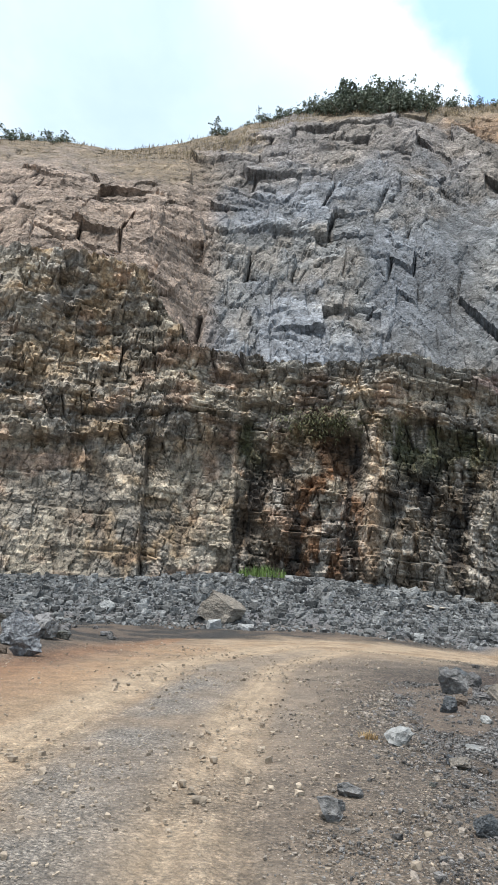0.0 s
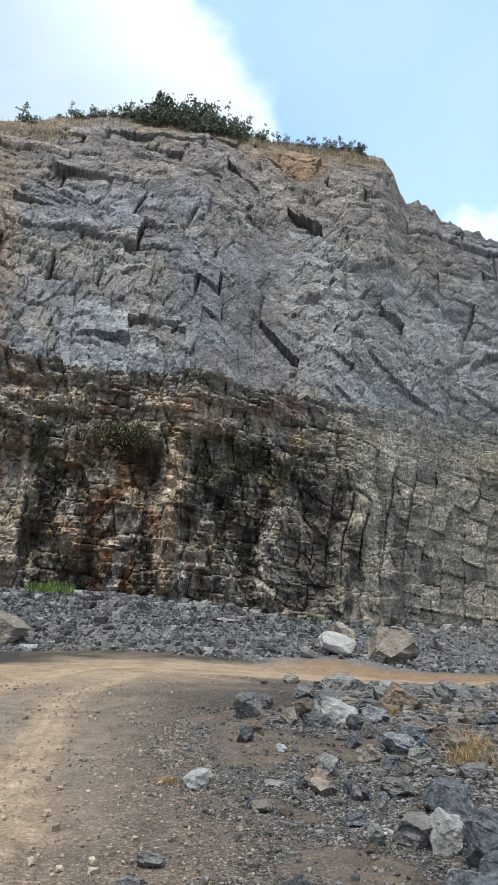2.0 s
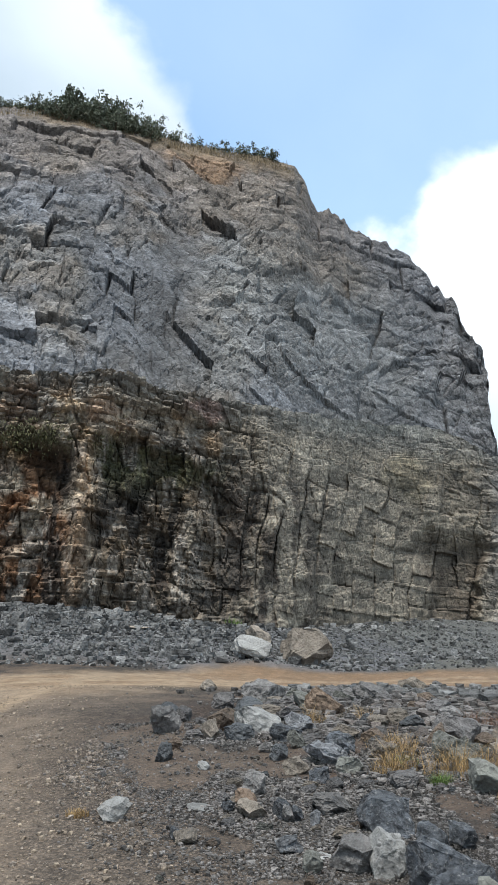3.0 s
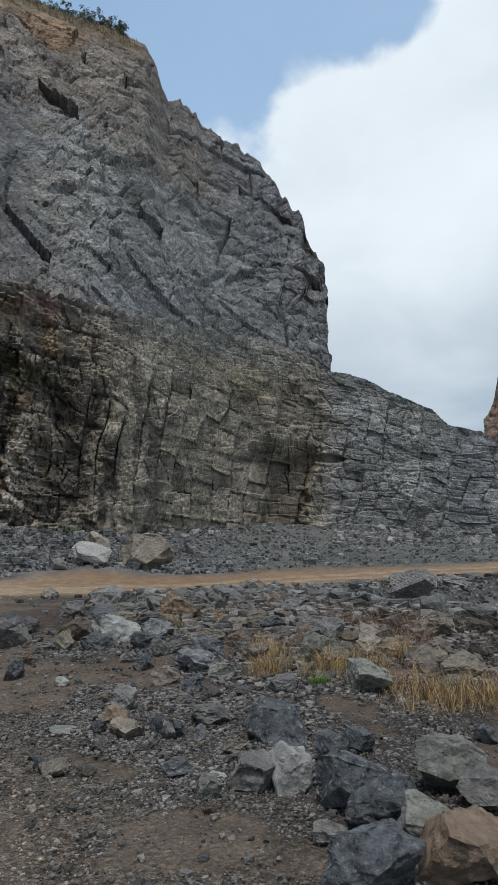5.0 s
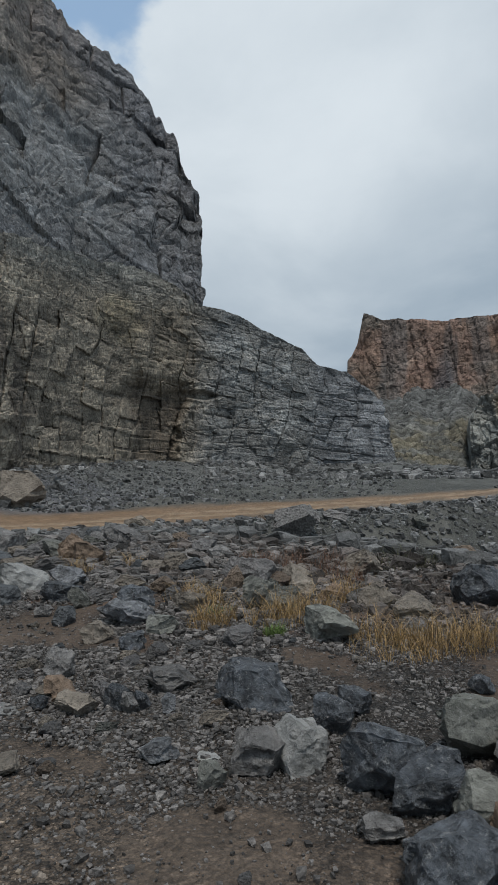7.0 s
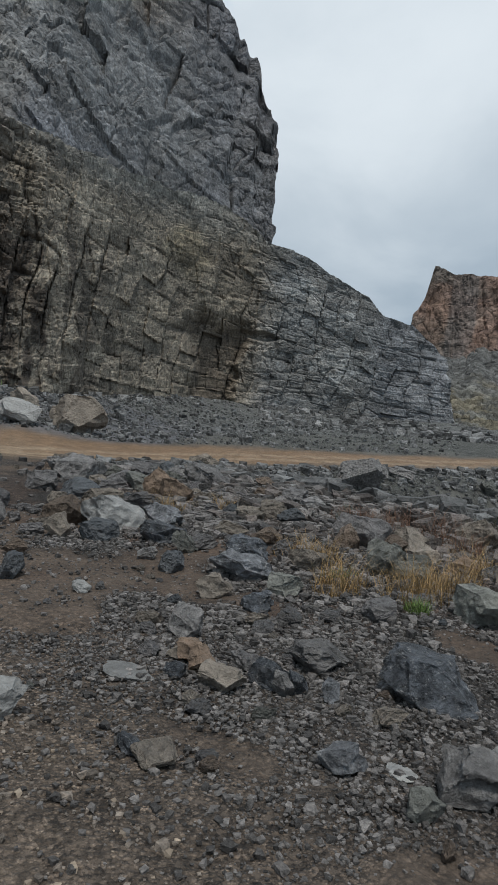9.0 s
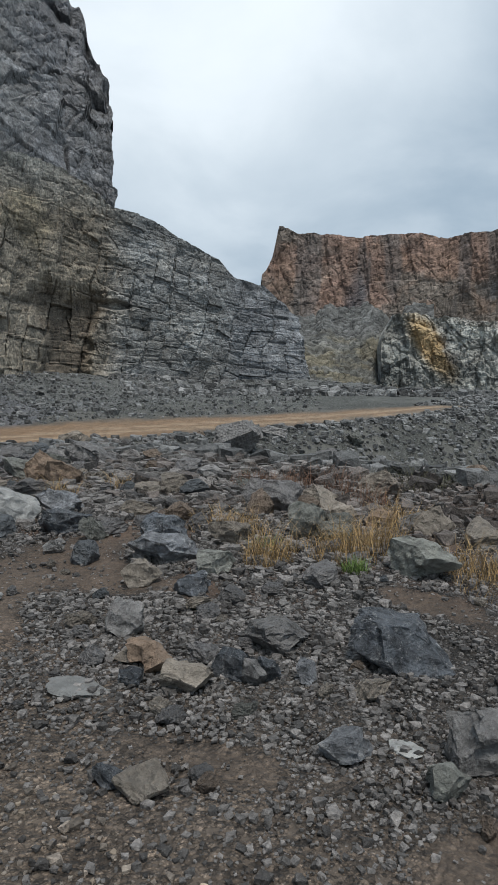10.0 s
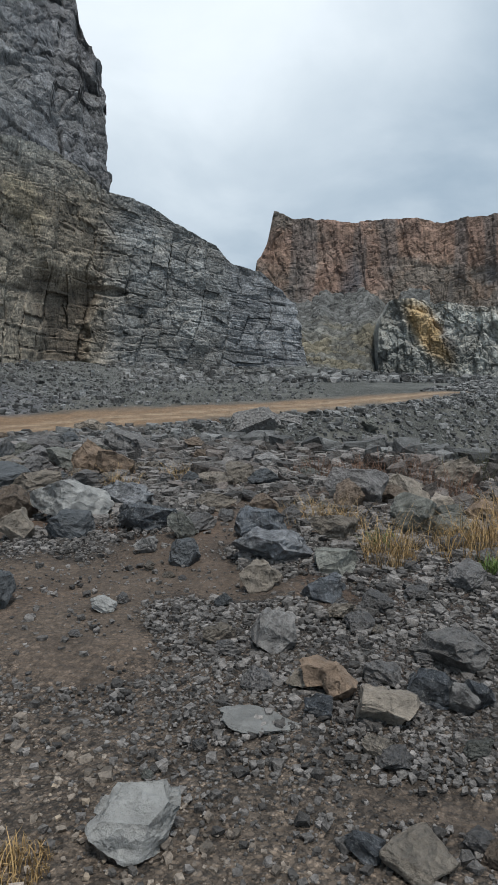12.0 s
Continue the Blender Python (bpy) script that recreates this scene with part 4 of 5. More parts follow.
def boulder(kind, x, y, w, d, h, turn):
    k = len(placed)
    bm = stone_bmesh(2000 + k, 8 + k % 4, 0.05, 4 if w < 0.3 else 5)
    for v in bm.verts:
        v.co = Vector((v.co.x * w * 1.06, v.co.y * d * 1.1, v.co.z * h * 1.14))
    ob = new("boulder", mesh_of(bm, "boulder", STONE[kind]))
    tilt = 18 if h > 0.3 * w else 3
    ob.matrix_world = pose(x, y, float(surface_z(x, y)) - (0.17 if h > 0.3 * w else 0.4) * h, random.uniform(-tilt, tilt), random.uniform(-tilt, tilt), turn + random.uniform(-12, 12))
    tagged(ob, SURFACE[kind], "boulder", "boulders of the quarry floor")
    placed.append((x, y, 0.5 * max(w, d)))


boulder("dark", 3.24, 6.01, 0.53, 0.40, 0.27, -57)
boulder("grey", 3.03, 6.65, 0.40, 0.30, 0.17, -48)
boulder("green", 4.66, 6.30, 0.52, 0.39, 0.32, -75)
boulder("dark", 4.25, 4.85, 0.17, 0.13, 0.13, -59)
boulder("pale", 3.98, 10.48, 0.67, 0.50, 0.40, -24)
boulder("grey", 2.72, 11.16, 0.51, 0.38, 0.41, -16)
boulder("tan", 17.39, 35.11, 2.83, 2.12, 2.09, -27)
boulder("pale", 14.23, 35.24, 2.03, 1.52, 1.20, -23)
boulder("tan", 15.93, 37.19, 1.44, 1.08, 1.56, -24)
boulder("rust", 6.00, 12.45, 0.45, 0.34, 0.50, -28)
boulder("pale", 8.84, 13.38, 0.92, 0.69, 0.09, -36)
boulder("grey", 8.19, 14.19, 0.83, 0.62, 0.30, -33)
boulder("grey", 6.17, 15.36, 0.73, 0.55, 0.45, -24)
boulder("grey", 20.70, 18.71, 1.82, 1.37, 1.31, -52)
boulder("pale", 2.44, 5.65, 0.15, 0.12, 0.02, -77)
boulder("grey", 6.15, 6.90, 0.34, 0.25, 0.19, -73)
boulder("tan", 6.02, 7.65, 0.32, 0.24, 0.19, -67)
boulder("pale", 1.24, 7.13, 0.28, 0.21, 0.19, -47)
boulder("pale", 2.04, 7.20, 0.38, 0.20, 0.03, -58)
boulder("tan", -2.94, 35.91, 2.40, 1.71, 1.60, 5)
boulder("blue", -5.83, 15.24, 0.83, 0.62, 0.86, 21)
boulder("blue", -5.15, 13.90, 0.60, 0.50, 0.42, 60)
boulder("grey", -5.90, 17.20, 0.80, 0.60, 0.55, 130)
boulder("pale", -9.18, 37.36, 0.82, 0.61, 0.70, 14)
boulder("grey", 0.51, 5.24, 0.20, 0.15, 0.09, -6)
boulder("grey", 0.31, 4.67, 0.21, 0.16, 0.14, -6)
boulder("tan", 9.21, 40.20, 1.68, 1.26, 0.17, -13)
boulder("grey", 23.81, 19.28, 1.07, 0.80, 0.48, -55)
boulder("grey", 5.94, 14.45, 0.93, 0.70, 0.48, -26)
boulder("grey", 7.85, 13.42, 0.80, 0.60, 0.35, -35)
boulder("grey", 7.56, 10.50, 0.39, 0.29, 0.21, -43)
boulder("tan", 6.99, 8.43, 0.41, 0.31, 0.20, -49)
boulder("tan", 6.06, 6.68, 0.40, 0.30, 0.29, -54)
boulder("rust", 6.04, 7.27, 0.35, 0.26, 0.20, -51)
boulder("blue", 4.61, 10.40, 0.54, 0.40, 0.27, -46)
boulder("dark", 4.04, 9.63, 0.49, 0.37, 0.23, -48)
boulder("green", 4.04, 9.16, 0.21, 0.16, 0.25, -52)
boulder("grey", 3.62, 9.20, 0.18, 0.13, 0.13, -48)
boulder("dark", 4.43, 8.69, 0.42, 0.32, 0.25, -58)
boulder("blue", 3.90, 8.26, 0.58, 0.43, 0.25, -59)
boulder("tan", 3.45, 8.06, 0.27, 0.20, 0.20, -58)
boulder("dark", 3.51, 7.61, 0.28, 0.21, 0.16, -64)
boulder("green", 3.98, 7.75, 0.32, 0.24, 0.19, -65)
boulder("grey", 2.68, 7.53, 0.23, 0.17, 0.22, -59)
boulder("rust", 2.37, 7.01, 0.19, 0.14, 0.17, -65)
boulder("tan", 2.39, 7.19, 0.13, 0.09, 0.09, -62)
boulder("tan", 2.34, 6.74, 0.27, 0.20, 0.16, -70)
boulder("dark", 2.21, 6.99, 0.13, 0.10, 0.10, -64)
boulder("dark", 2.59, 6.63, 0.22, 0.16, 0.17, -74)
boulder("grey", 2.59, 6.53, 0.14, 0.10, 0.14, -76)
boulder("pale", 2.53, 8.63, 0.16, 0.12, 0.09, -44)
boulder("dark", 1.58, 6.55, 0.12, 0.09, 0.08, -68)
boulder("rust", 5.97, 11.88, 0.55, 0.41, 0.38, -45)
boulder("green", 6.06, 12.83, 0.52, 0.39, 0.34, -42)
boulder("tan", 3.20, 10.25, 0.27, 0.20, 0.28, -37)
boulder("green", 5.13, 7.66, 0.34, 0.26, 0.35, -71)
boulder("blue", 2.25, 5.82, 0.20, 0.15, 0.13, -76)
boulder("green", 2.22, 5.40, 0.18, 0.13, 0.14, -86)
boulder("pale", 2.66, 5.24, 0.29, 0.22, 0.27, -90)
boulder("dark", 3.15, 5.27, 0.24, 0.18, 0.23, -89)
boulder("dark", 3.47, 5.36, 0.21, 0.16, 0.17, -88)
boulder("dark", 2.64, 6.45, 0.13, 0.10, 0.14, -66)
boulder("blue", 2.70, 6.25, 0.10, 0.08, 0.14, -70)
boulder("dark", 6.90, 5.96, 0.72, 0.54, 0.43, -84)
boulder("grey", 5.26, 5.83, 0.26, 0.20, 0.18, -84)
boulder("rust", 2.42, 7.12, 0.21, 0.16, 0.14, -53)
boulder("dark", 2.81, 4.68, 0.42, 0.32, 0.37, -50)
boulder("dark", 2.75, 4.44, 0.37, 0.28, 0.27, -52)
boulder("green", 3.40, 4.52, 0.42, 0.31, 0.36, -56)
boulder("grey", 3.44, 4.24, 0.37, 0.28, 0.21, -60)
boulder("green", 2.72, 4.20, 0.26, 0.20, 0.26, -55)
boulder("rust", 2.74, 3.91, 0.47, 0.35, 0.33, -59)
boulder("dark", 2.32, 4.09, 0.47, 0.35, 0.31, -52)
boulder("grey", 2.57, 5.39, 0.34, 0.26, 0.25, -40)
boulder("grey", 2.74, 5.15, 0.23, 0.17, 0.16, -44)
boulder("grey", 2.36, 4.51, 0.19, 0.14, 0.11, -47)


def scatter_rocks():
    """Loose rocks of the spoil bank, from a set of shapes."""
    rng = random.Random(4)
    shapes = []
    for k in range(24):
        bm = stone_bmesh(50 + k, 8 + k % 3, 0.04, 3)
        kind = ("grey", "grey", "tan", "dark", "green", "grey", "tan", "rust")[k % 8]
        shapes.append((mesh_of(bm, "rock", ROCKS[kind]), kind))
    made = 0
    while made < 300:
        band = rng.random()
        if band < 0.27:      # heap at the inside of the bend
            t = rng.random()
            x, y = 2.9 + 5.2 * t + rng.gauss(0, 0.5), 10.6 + 3.6 * t + rng.gauss(0, 0.8)
            size = rng.choice((0.2, 0.26, 0.34, 0.45, 0.6))
        elif band < 0.62:    # long bank beside the road bend
            t = rng.random()
            cx, cy = 2.3 + 8 * t, 6.0 + 10.5 * t
            x, y = cx + rng.gauss(0, 0.7 + 1.5 * t), cy + rng.gauss(0, 0.8 + 1.6 * t)
            size = rng.choice((0.08, 0.11, 0.15, 0.2, 0.28, 0.4)) * (0.7 + 0.6 * t)
        elif band < 0.82:    # outer edge of the bank
            x, y = rng.uniform(5.5, 13), rng.uniform(4.5, 17)
            size = rng.choice((0.15, 0.25, 0.4, 0.6))
        elif band < 0.86:    # edge of the road beyond
            x, y = rng.uniform(9, 34), rng.uniform(17, 25)
            size = rng.choice((0.25, 0.4, 0.6, 0.9))
        elif band < 0.93:    # heap on the far side of the road
            x, y = -4.9 - abs(rng.gauss(0, 1.7)), rng.uniform(10, 25)
            size = rng.choice((0.2, 0.3, 0.45, 0.7))
        else:                # gravel in front
            x, y = rng.uniform(1.2, 4.5), rng.uniform(3.6, 9)
            size = rng.choice((0.06, 0.08, 0.1))
        if x < 3.4 and y < 9:
            bare = float(stoniness(np.array(x), np.array(y))) < 0.49
            size = min(size, 0.1 if bare else 0.2)
        if float(road_offset(np.array(x), np.array(y))[0]) < 0.15:
            continue
        if any((x - a) ** 2 + (y - b) ** 2 < (0.68 * (c + 0.4 * size)) ** 2 for a, b, c in placed):
            continue
        placed.append((x, y, 0.4 * size))
        me, kind = shapes[rng.randrange(24)]
        ob = new("rock", me)
        h = rng.uniform(0.45, 0.85)
        ob.matrix_world = pose(x, y, float(surface_z(x, y)) - 0.18 * size * h, rng.uniform(-12, 12), rng.uniform(-12, 12), rng.uniform(0, 360)) @ Matrix.Diagonal((size, size * rng.uniform(0.6, 0.95), size * h, 1))
        tagged(ob, {"grey": "small grey angular rock on the spoil bank", "tan": "small tan-brown rock on the spoil bank", "dark": "small dark angular rock on the spoil bank",
                    "green": "small greenish-grey rock on the spoil bank", "rust": "small rusty-brown rock on the spoil bank"}[kind], "rock", "loose rocks")
        made += 1


scatter_rocks()


def pebbles(name, x, y, size, material, label, seed):
    """Many stones too small to count, as one mesh."""
    rng = np.random.default_rng(seed)
    keep = size > 0
    x, y, size = x[keep], y[keep], size[keep]
    kind, turn = rng.integers(0, 12, len(x)), rng.uniform(0, 6.283, len(x))
    z = surface_z(x, y)
    verts, faces, base = [], [], 0
    for k in range(12):
        bm = bmesh.new()
        r2 = random.Random(k + seed)
        for c in range(8):
            v = Vector((1 if c & 1 else -1, 1 if c & 2 else -1, 1 if c & 4 else -1))
            v = Vector([v[n] + r2.uniform(-0.6, 0.6) for n in range(3)]).normalized() * r2.uniform(0.8, 1.12)
            bm.verts.new((v.x * 0.53, v.y * r2.uniform(0.36, 0.5), v.z * r2.uniform(0.3, 0.46)))
        bmesh.ops.convex_hull(bm, input=bm.verts)
        bm.verts.index_update()
        co, fa = np.array([v.co[:] for v in bm.verts]), np.array([[v.index for v in f.verts] for f in bm.faces])
        bm.free()
        m = kind == k
        c, s, w = np.cos(turn[m])[:, None], np.sin(turn[m])[:, None], size[m][:, None]
        p = np.stack([(co[:, 0] * c - co[:, 1] * s) * w + x[m][:, None], (co[:, 0] * s + co[:, 1] * c) * w + y[m][:, None], co[:, 2] * w + (z[m][:, None] + 0.16 * w)], -1)
        verts.append(p.reshape(-1, 3))
        faces.append((fa[None] + base + len(co) * np.arange(m.sum())[:, None, None]).reshape(-1, 3))
        base += m.sum() * len(co)
    v, f = np.concatenate(verts), np.concatenate(faces)
    me = bpy.data.meshes.new(name)
    me.vertices.add(len(v))
    me.vertices.foreach_set("co", v.reshape(-1).astype(np.float32))
    me.loops.add(f.size)
    me.loops.foreach_set("vertex_index", f.reshape(-1).astype(np.int32))
    me.polygons.add(len(f))
    me.polygons.foreach_set("loop_start", np.arange(0, f.size, 3, dtype=np.int32))
    me.update(calc_edges=True)
    me.materials.append(material)
    me.shade_flat()
    tagged(new(name, me), label, "gravel", kind="stuff")


def strew():
    rng = np.random.default_rng(8)

    def spread(n, low, wide):
        return low * np.exp(abs(rng.normal(0, wide, n)))

    # crushed stone on the soil in front
    n = 150000
    x, y = -0.8 + 7.6 * rng.random(n) ** 1.2, 3.4 + 8.6 * rng.random(n) ** 1.3
    dens = stoniness(x, y)
    e = road_offset(x, y)[0] + 2.4 * (fbm(x * 0.5, y * 0.5, 64, 3) - 0.5)
    bare = (e < 0.9 * rng.random(n)) & (rng.random(n) > 0.05 * (x > 0))
    thin = (dens < 0.497 + 0.03 * (rng.random(n) - 0.5)) & (rng.random(n) > 0.12)
    size = np.where(bare | thin, 0, np.minimum(spread(n, 0.0088, 0.72) * (0.35 + 0.125 * y), 0.075))
    tan = (e < 1.3 * rng.random(n)) & (x < 0.9 + 0.08 * y)
    pebbles("gravel", x, y, np.where(tan, 0, size), GRAVEL, "grey crushed stone strewn over brown soil", 1)
    pebbles("verge_gravel", x, y, np.where(tan, size, 0), CHIPS, "tan crushed stone along the road verge", 6)
    # chips on the road and its verge
    n = 20000
    x, y = rng.uniform(-6, 6, n), 2.5 + 18 * rng.random(n) ** 1.5
    dens, e = fbm(x * 0.5, y * 0.5, 62, 3), road_offset(x, y)[0]
    pebbles("road_gravel", x, y, np.where((e > 0.9 * rng.random(n)) | ((e < 0.3 * rng.random(n)) & (dens < 0.53) & (rng.random(n) > 0.12)), 0, np.minimum(spread(n, 0.013, 0.75), 0.1)), ROADCHIPS, "loose tan-grey chips on the ochre road", 2)
    # blasted rubble at the foot of the face
    n = 36000
    a = rng.uniform(-32, 60, n)
    r = face_at(a) - abs(rng.normal(0, 1, n)) * np.interp(a, [15, 30], [5, 20])
    r = np.where((a > 24) & (rng.random(n) < 0.45), face_at(a) - rng.uniform(0, 1, n) * np.interp(a, [24, 40, 60], [10, 48, 85]), r)
    x, y = r * np.sin(np.radians(a)), 2 + r * np.cos(np.radians(a))
    pebbles("rubble", x, y, np.where((road_offset(x, y)[0] < 0.4) | (r < 30), 0, np.minimum(spread(n, 0.075, 0.85), 1.0)), RUBBLE, "grey blasted rubble heaped along the cliff foot", 3)
    # the spoil bank between the small rocks
    n = 16000
    t = rng.random(n) ** 1.5
    x, y = 2.3 + 12 * t + rng.normal(0, 1, n) * (0.7 + 1.8 * t), 6 + 11 * t + rng.normal(0, 1, n) * (0.8 + 2.2 * t)
    pebbles("bank_rubble", x, y, np.where((road_offset(x, y)[0] < 0.1) | ((stoniness(x, y) < 0.49) & (y < 9.5)), 0, np.minimum(spread(n, 1, 0.6) * (0.016 + 0.13 * t), 0.05 + 0.045 * np.clip(np.minimum(y - 5, 1.6 * (x - 2.5)), 0, 9))), GRAVEL, "broken grey and tan stones of the spoil bank", 5)
    # stones of the outer bank behind the grass
    n = 9000
    x, y = 5.6 + 7.5 * rng.random(n) ** 1.2, rng.uniform(3.0, 13, n)
    pebbles("outer_rubble", x, y, np.minimum(spread(n, 0.022, 0.8) * (0.4 + 0.16 * x), 0.42), BANKSTONE, "brownish broken stones on the outer bank", 9)
    # slope below the road
    n = 26000
    x, y = 9 + 65 * rng.random(n) ** 2.3, rng.uniform(1, 22, n)
    pebbles("slope_rubble", x, y, np.where(road_offset(x, y)[0] < 0.3, 0, np.minimum(spread(n, 1, 0.75) * (0.045 + 0.0025 * x), 0.6)), RUBBLE, "grey-green rubble on the slope below the road", 4)

    # loose blocks round the end of the face and down into the pit
    n = 6000
    a, r = rng.uniform(44, 92, n), 66 + 70 * rng.random(n) ** 1.3
    r = np.where(a < 59, np.minimum(r, face_at(a) - 1), r)
    x, y = r * np.sin(np.radians(a)), 2 + r * np.cos(np.radians(a))
    pebbles("pit_rubble", x, y, np.where(road_offset(x, y)[0] < 0.5, 0, np.minimum(spread(n, 0.3, 0.7), 1.6)), RUBBLE, "grey loose blocks strewn over the pit floor", 7)


strew()


# ---- plants ----
def blades(rng, n, spread, height, lean=1.9, width=0.0021):
    verts, faces = [], []
    for _ in range(n):
        a, q = rng.uniform(0, 6.283), spread * math.sqrt(rng.random())
        x, y = q * math.cos(a), q * math.sin(a)
        b = rng.uniform(0, 6.283)
        h = height * rng.uniform(0.15, 1.05) ** 1.5 * (1 - 0.4 * q / max(spread, 0.01))
        lx, ly = lean * h * rng.uniform(0.1, 0.8) * math.cos(b), lean * h * rng.uniform(0.1, 0.8) * math.sin(b)
        wx, wy = width * math.cos(b + 1.57), width * math.sin(b + 1.57)
        k = len(verts)
        verts += [(x - wx, y - wy, -0.03), (x + wx, y + wy, -0.03), (x + 0.4 * lx + wx * 0.8, y + 0.4 * ly + wy * 0.8, 0.6 * h), (x + 0.4 * lx - wx * 0.8, y + 0.4 * ly - wy * 0.8, 0.6 * h), (x + lx, y + ly, h)]
        faces += [(k, k + 1, k + 2, k + 3), (k + 3, k + 2, k + 4)]
    return verts, faces


def tuft(x, y, spread, height, material, label, n=150):
    spread *= 1.25
    rng = random.Random(round(x * 100 + y * 7))
    v, f = blades(rng, int(n * 1.7), spread, height * rng.uniform(0.65, 1.0))
    ob = joined("grass_tuft", v, f, material)
    ob.matrix_world = pose(x, y, float(surface_z(x, y)))
    tagged(ob, label, "grass", "tufts of grass")


tuft(4.44, 7.55, 0.18, 0.53, DRYGRASS, "tuft of dry straw-coloured grass between stones", 180)
tuft(4.90, 7.04, 0.18, 0.41, DRYGRASS, "tuft of dry straw-coloured grass between stones", 180)
tuft(5.29, 6.95, 0.18, 0.46, DRYGRASS, "tuft of dry straw-coloured grass between stones", 180)
tuft(6.04, 7.10, 0.13, 0.47, DRYGRASS, "tuft of dry straw-coloured grass between stones", 160)
tuft(4.63, 5.70, 0.30, 0.30, DRYGRASS, "tuft of dry straw-coloured grass between stones", 240)
tuft(5.06, 5.46, 0.32, 0.47, DRYGRASS, "tuft of dry straw-coloured grass between stones", 240)
tuft(5.36, 5.25, 0.24, 0.43, DRYGRASS, "tuft of dry straw-coloured grass between stones", 210)
tuft(4.87, 8.18, 0.20, 0.39, DRYGRASS, "tuft of dry straw-coloured grass between stones", 180)
tuft(6.13, 10.92, 0.18, 0.36, DRYGRASS, "tuft of dry straw-coloured grass between stones", 160)
tuft(5.28, 11.09, 0.16, 0.43, DRYGRASS, "tuft of dry straw-coloured grass between stones", 156)
tuft(5.39, 11.90, 0.14, 0.33, DRYGRASS, "tuft of dry straw-coloured grass between stones", 150)
tuft(4.79, 7.02, 0.28, 0.47, DRYGRASS, "tuft of dry straw-coloured grass between stones", 240)
tuft(4.27, 7.47, 0.16, 0.27, DRYGRASS, "tuft of dry straw-coloured grass between stones", 190)
tuft(5.00, 8.45, 0.27, 0.43, DRYGRASS, "tuft of dry straw-coloured grass between stones", 220)
tuft(6.20, 6.97, 0.17, 0.40, DRYGRASS, "tuft of dry straw-coloured grass between stones", 180)
tuft(4.87, 6.03, 0.20, 0.41, DRYGRASS, "tuft of dry straw-coloured grass between stones", 210)
tuft(4.97, 5.59, 0.23, 0.41, DRYGRASS, "tuft of dry straw-coloured grass between stones", 220)
tuft(4.35, 6.73, 0.06, 0.17, GREENGRASS, "small tuft of yellow-green grass on the bank", 150)
tuft(4.43, 6.80, 0.08, 0.16, GREENGRASS, "small tuft of yellow-green grass on the bank", 150)
tuft(4.60, 7.68, 0.14, 0.19, GREENGRASS, "small tuft of yellow-green grass on the bank", 180)
tuft(0.94, 7.37, 0.08, 0.12, DRYGRASS, "tuft of dry straw-coloured grass between stones", 200)
tuft(7.61, 8.79, 0.45, 0.59, REDLEAVES, "reddish-brown dead weeds on the bank", 240)
tuft(7.07, 7.93, 0.34, 0.54, REDLEAVES, "reddish-brown dead weeds on the bank", 220)
tuft(7.36, 9.59, 0.30, 0.45, REDLEAVES, "reddish-brown dead weeds on the bank", 200)
tuft(8.42, 7.82, 0.47, 0.55, OLIVE, "olive-brown weeds on the outer bank", 240)


def shrub_template(seed, material, size=1.0):
    """A wild shrub: forked stems and a ragged crown of leaf clumps."""
    rng = random.Random(seed)
    root = new("shrub")
    bm = bmesh.new()
    tips = []
    for k in range(5):
        a, lean = rng.uniform(0, 6.283), rng.uniform(0.1, 0.55)
        p0 = Vector((0, 0, -0.2))
        for j in range(3):
            p1 = p0 + Vector((lean * math.cos(a), lean * math.sin(a), 0.45)) * size * rng.uniform(0.7, 1.1)
            m = Matrix.Translation((p0 + p1) / 2) @ (p1 - p0).to_track_quat("Z", "Y").to_matrix().to_4x4()
            w = 0.05 * size * (1 - 0.28 * j)
            bmesh.ops.create_cone(bm, cap_ends=True, segments=5, radius1=w, radius2=w * 0.7, depth=(p1 - p0).length, matrix=m)
            p0 = p1
            a += rng.uniform(-0.6, 0.6)
            tips.append(p1)
    part("trunk", bm, BARK, root)
    bm = bmesh.new()
    for _ in range(64):
        c = tips[rng.randrange(len(tips))] + Vector((rng.gauss(0, 0.38), rng.gauss(0, 0.38), rng.gauss(0.1, 0.25))) * size
        for _ in range(12):
            p = c + Vector((rng.gauss(0, 0.15), rng.gauss(0, 0.15), rng.gauss(0, 0.12))) * size
            u = Vector((rng.gauss(0, 1), rng.gauss(0, 1), rng.gauss(0, 1))).normalized() * 0.13 * size
            w = u.cross(Vector((rng.gauss(0, 1), rng.gauss(0, 1), rng.gauss(0, 1)))).normalized() * 0.07 * size
            bm.faces.new([bm.verts.new(p - u), bm.verts.new(p + w), bm.verts.new(p + u), bm.verts.new(p - w)])
    part("crown", bm, material, root)
    return root


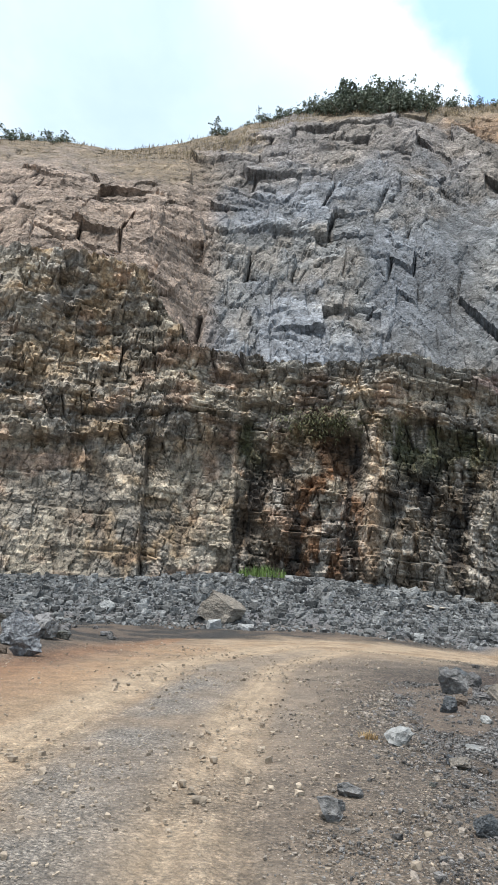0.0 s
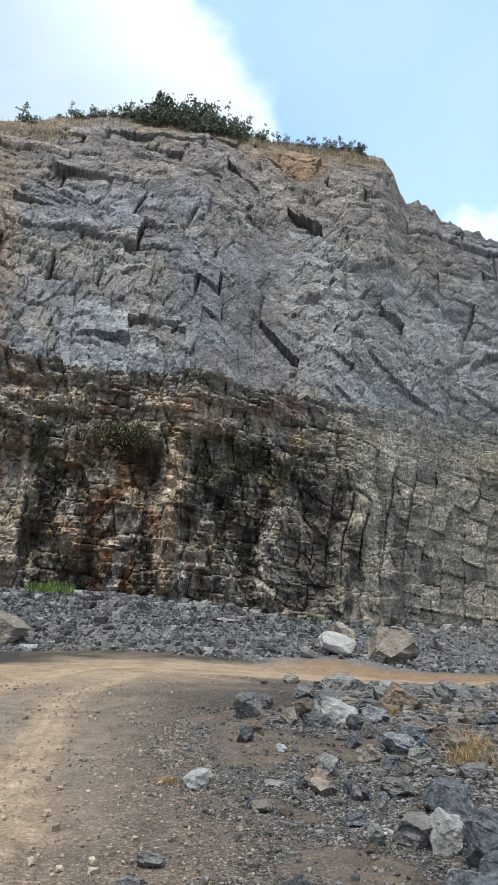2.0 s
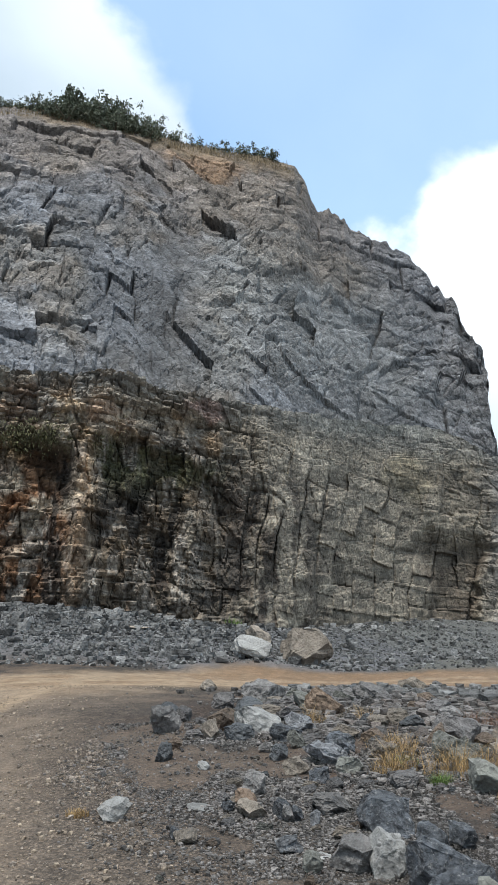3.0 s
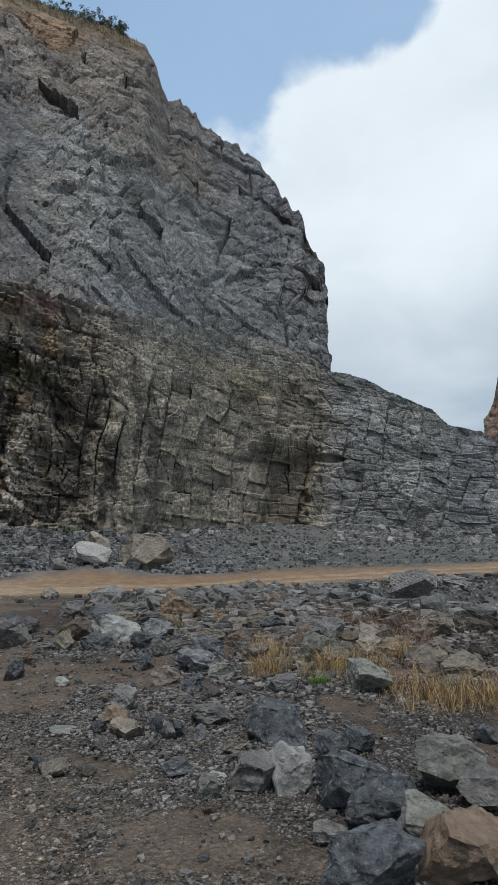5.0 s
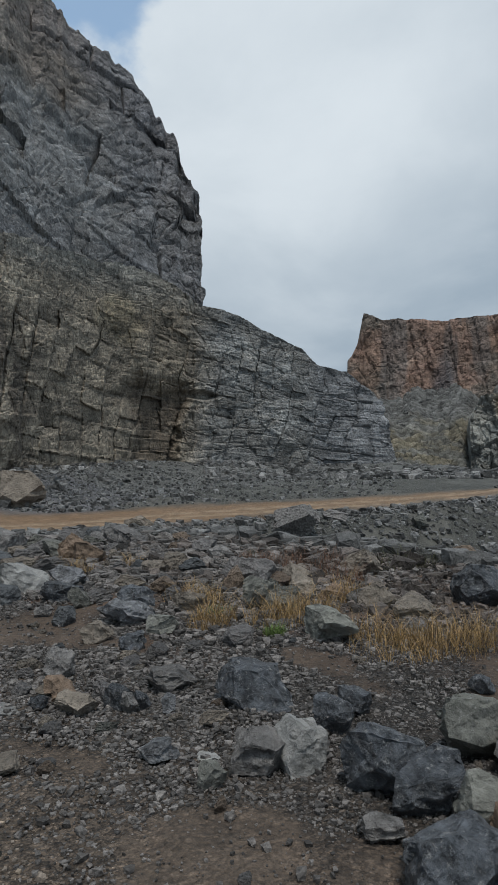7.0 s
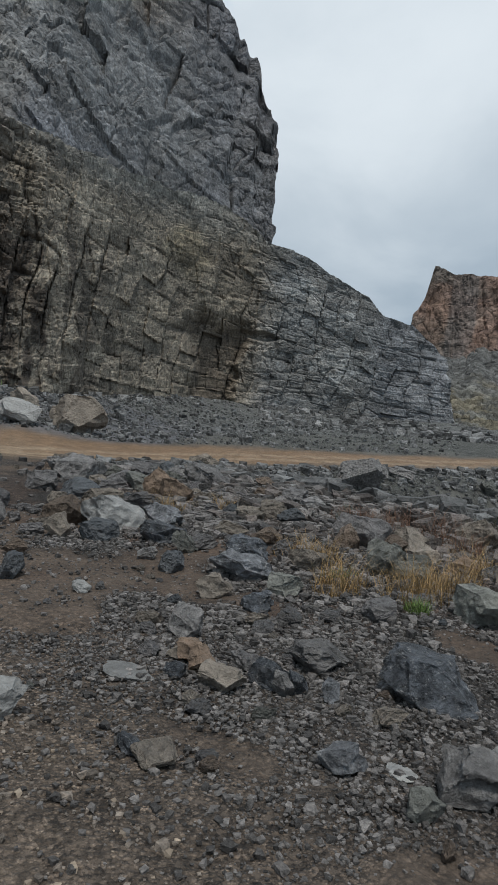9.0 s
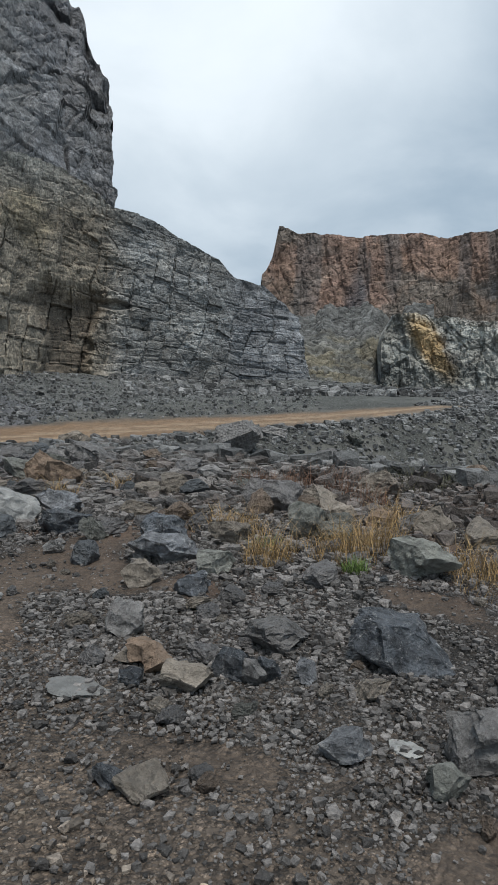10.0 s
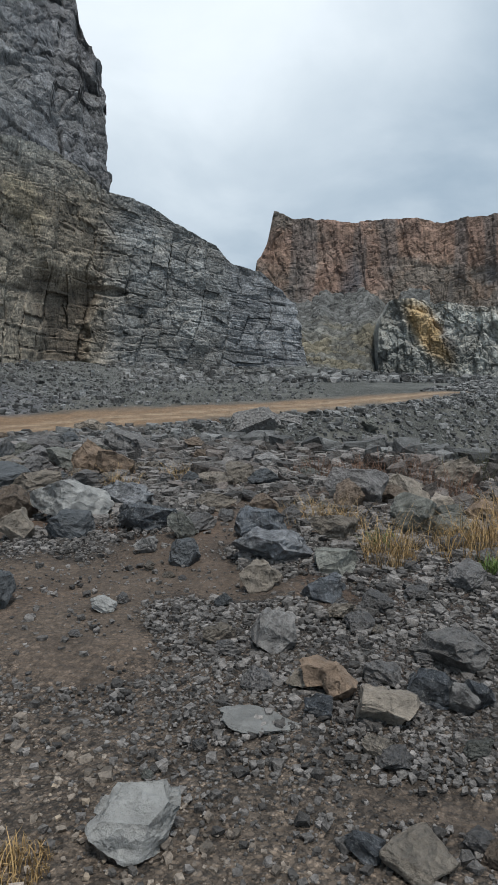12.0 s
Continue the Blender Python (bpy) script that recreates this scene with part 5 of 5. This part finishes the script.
def brow_shrubs():
    rng = random.Random(9)
    first = [shrub_template(k, LEAVES) for k in range(4)]
    spots = [(-26.5, 1.2), (-25.6, 1.5), (-23.8, 1.0), (-22.2, 1.3), (-7.0, 1.3), (-4.2, 0.9)]
    spots += [(a, rng.uniform(0.9, 1.3)) for a in (-2.2, -1.0, 0.0, 0.9, 1.7, 2.4, 13.6, 14.3, 15.2, 16.4, 18.5, 20.5, 22.0, 23.4, 24.6, 26.0)]
    spots += [(3.0 + 10.5 * k / 26, rng.uniform(1.5, 2.1) * (0.75 + 0.45 * math.exp(-((k / 26 - 0.5) / 0.3) ** 2))) for k in range(27)]
    for k, (a, size) in enumerate(spots):
        far, top = brow_at(a)
        r = far + (rng.uniform(-4.0, 1.0) if size > 1.35 else 0.0)
        m = pose(r * math.sin(radians(a)), 2 + r * math.cos(radians(a)), float(top) - 0.7 - 1.1 * max(0, far - r), 0, 0, rng.uniform(0, 360)) @ Matrix.Scale(size * 1.1, 4)
        if k < 4:
            first[k].matrix_world = m
            ob = first[k]
        else:
            ob = copy_thing(first[k % 4], pose(0, 0, 0))
            ob.matrix_basis = m
        tagged(ob, "dark green wild shrub on the brow of the cliff", "shrub", "shrubs of the cliff brow")


brow_shrubs()


def brow_grass():
    rng = random.Random(12)
    verts, faces = [], []
    for _ in range(2600):
        a = rng.uniform(-30, 28)
        far, top = brow_at(a)
        back = rng.uniform(-9, 0.5) if a < 0 else rng.uniform(-4, 0.5)
        slope = float(top - 20) / float(far - 45)
        r = float(far) + back
        cx, cy, cz = r * math.sin(radians(a)), 2 + r * math.cos(radians(a)), float(top) + back * slope - 0.2
        v, f = blades(rng, 5, 0.5, rng.uniform(0.5, 1.3), 0.5, 0.05)
        k = len(verts)
        verts += [(p[0] + cx, p[1] + cy, p[2] + cz) for p in v]
        faces += [tuple(i + k for i in q) for q in f]
    tagged(joined("brow_grass", verts, faces, BROWGRASS), "dry straw-coloured grass along the cliff brow", "grass", kind="stuff")


brow_grass()


def seep_plants():
    """Green plants fed by the seepage in the foot of the face."""
    rng = random.Random(15)
    for a, z, wide, n, h in ((-1.2, 1.6, 1.6, 700, 0.9), (21.5, 0.9, 0.9, 250, 0.7)):
        r = float(np.interp(a, FACE_A, FACE_R)) - 0.4
        v, f = blades(rng, n, wide, h, 0.6, 0.02)
        ob = joined("grass_patch", v, f, GREENGRASS)
        x, y = r * math.sin(radians(a)), 2 + r * math.cos(radians(a))
        ob.matrix_world = pose(x, y, float(surface_z(x, y)))
        tagged(ob, "patch of bright green grass at the cliff foot", "grass", kind="stuff")
    verts, faces = [], []
    for _ in range(900):
        a, z = rng.gauss(5, 2.6), rng.gauss(12.9, 0.5)
        r = float(np.interp(a, FACE_A, FACE_R)) + 0.65
        x, y = r * math.sin(radians(a)), 2 + r * math.cos(radians(a))
        v, f = blades(rng, 2, 0.3, 0.7, 0.9, 0.03)
        k = len(verts)
        verts += [(p[0] + x, p[1] + y - 0.9 * p[2], z - 0.7 * p[2]) for p in v]
        faces += [tuple(i + k for i in q) for q in f]
    tagged(joined("hanging_plants", verts, faces, OLIVE), "green and brown plants hanging from the wet ledge", "plants", kind="stuff")


seep_plants()
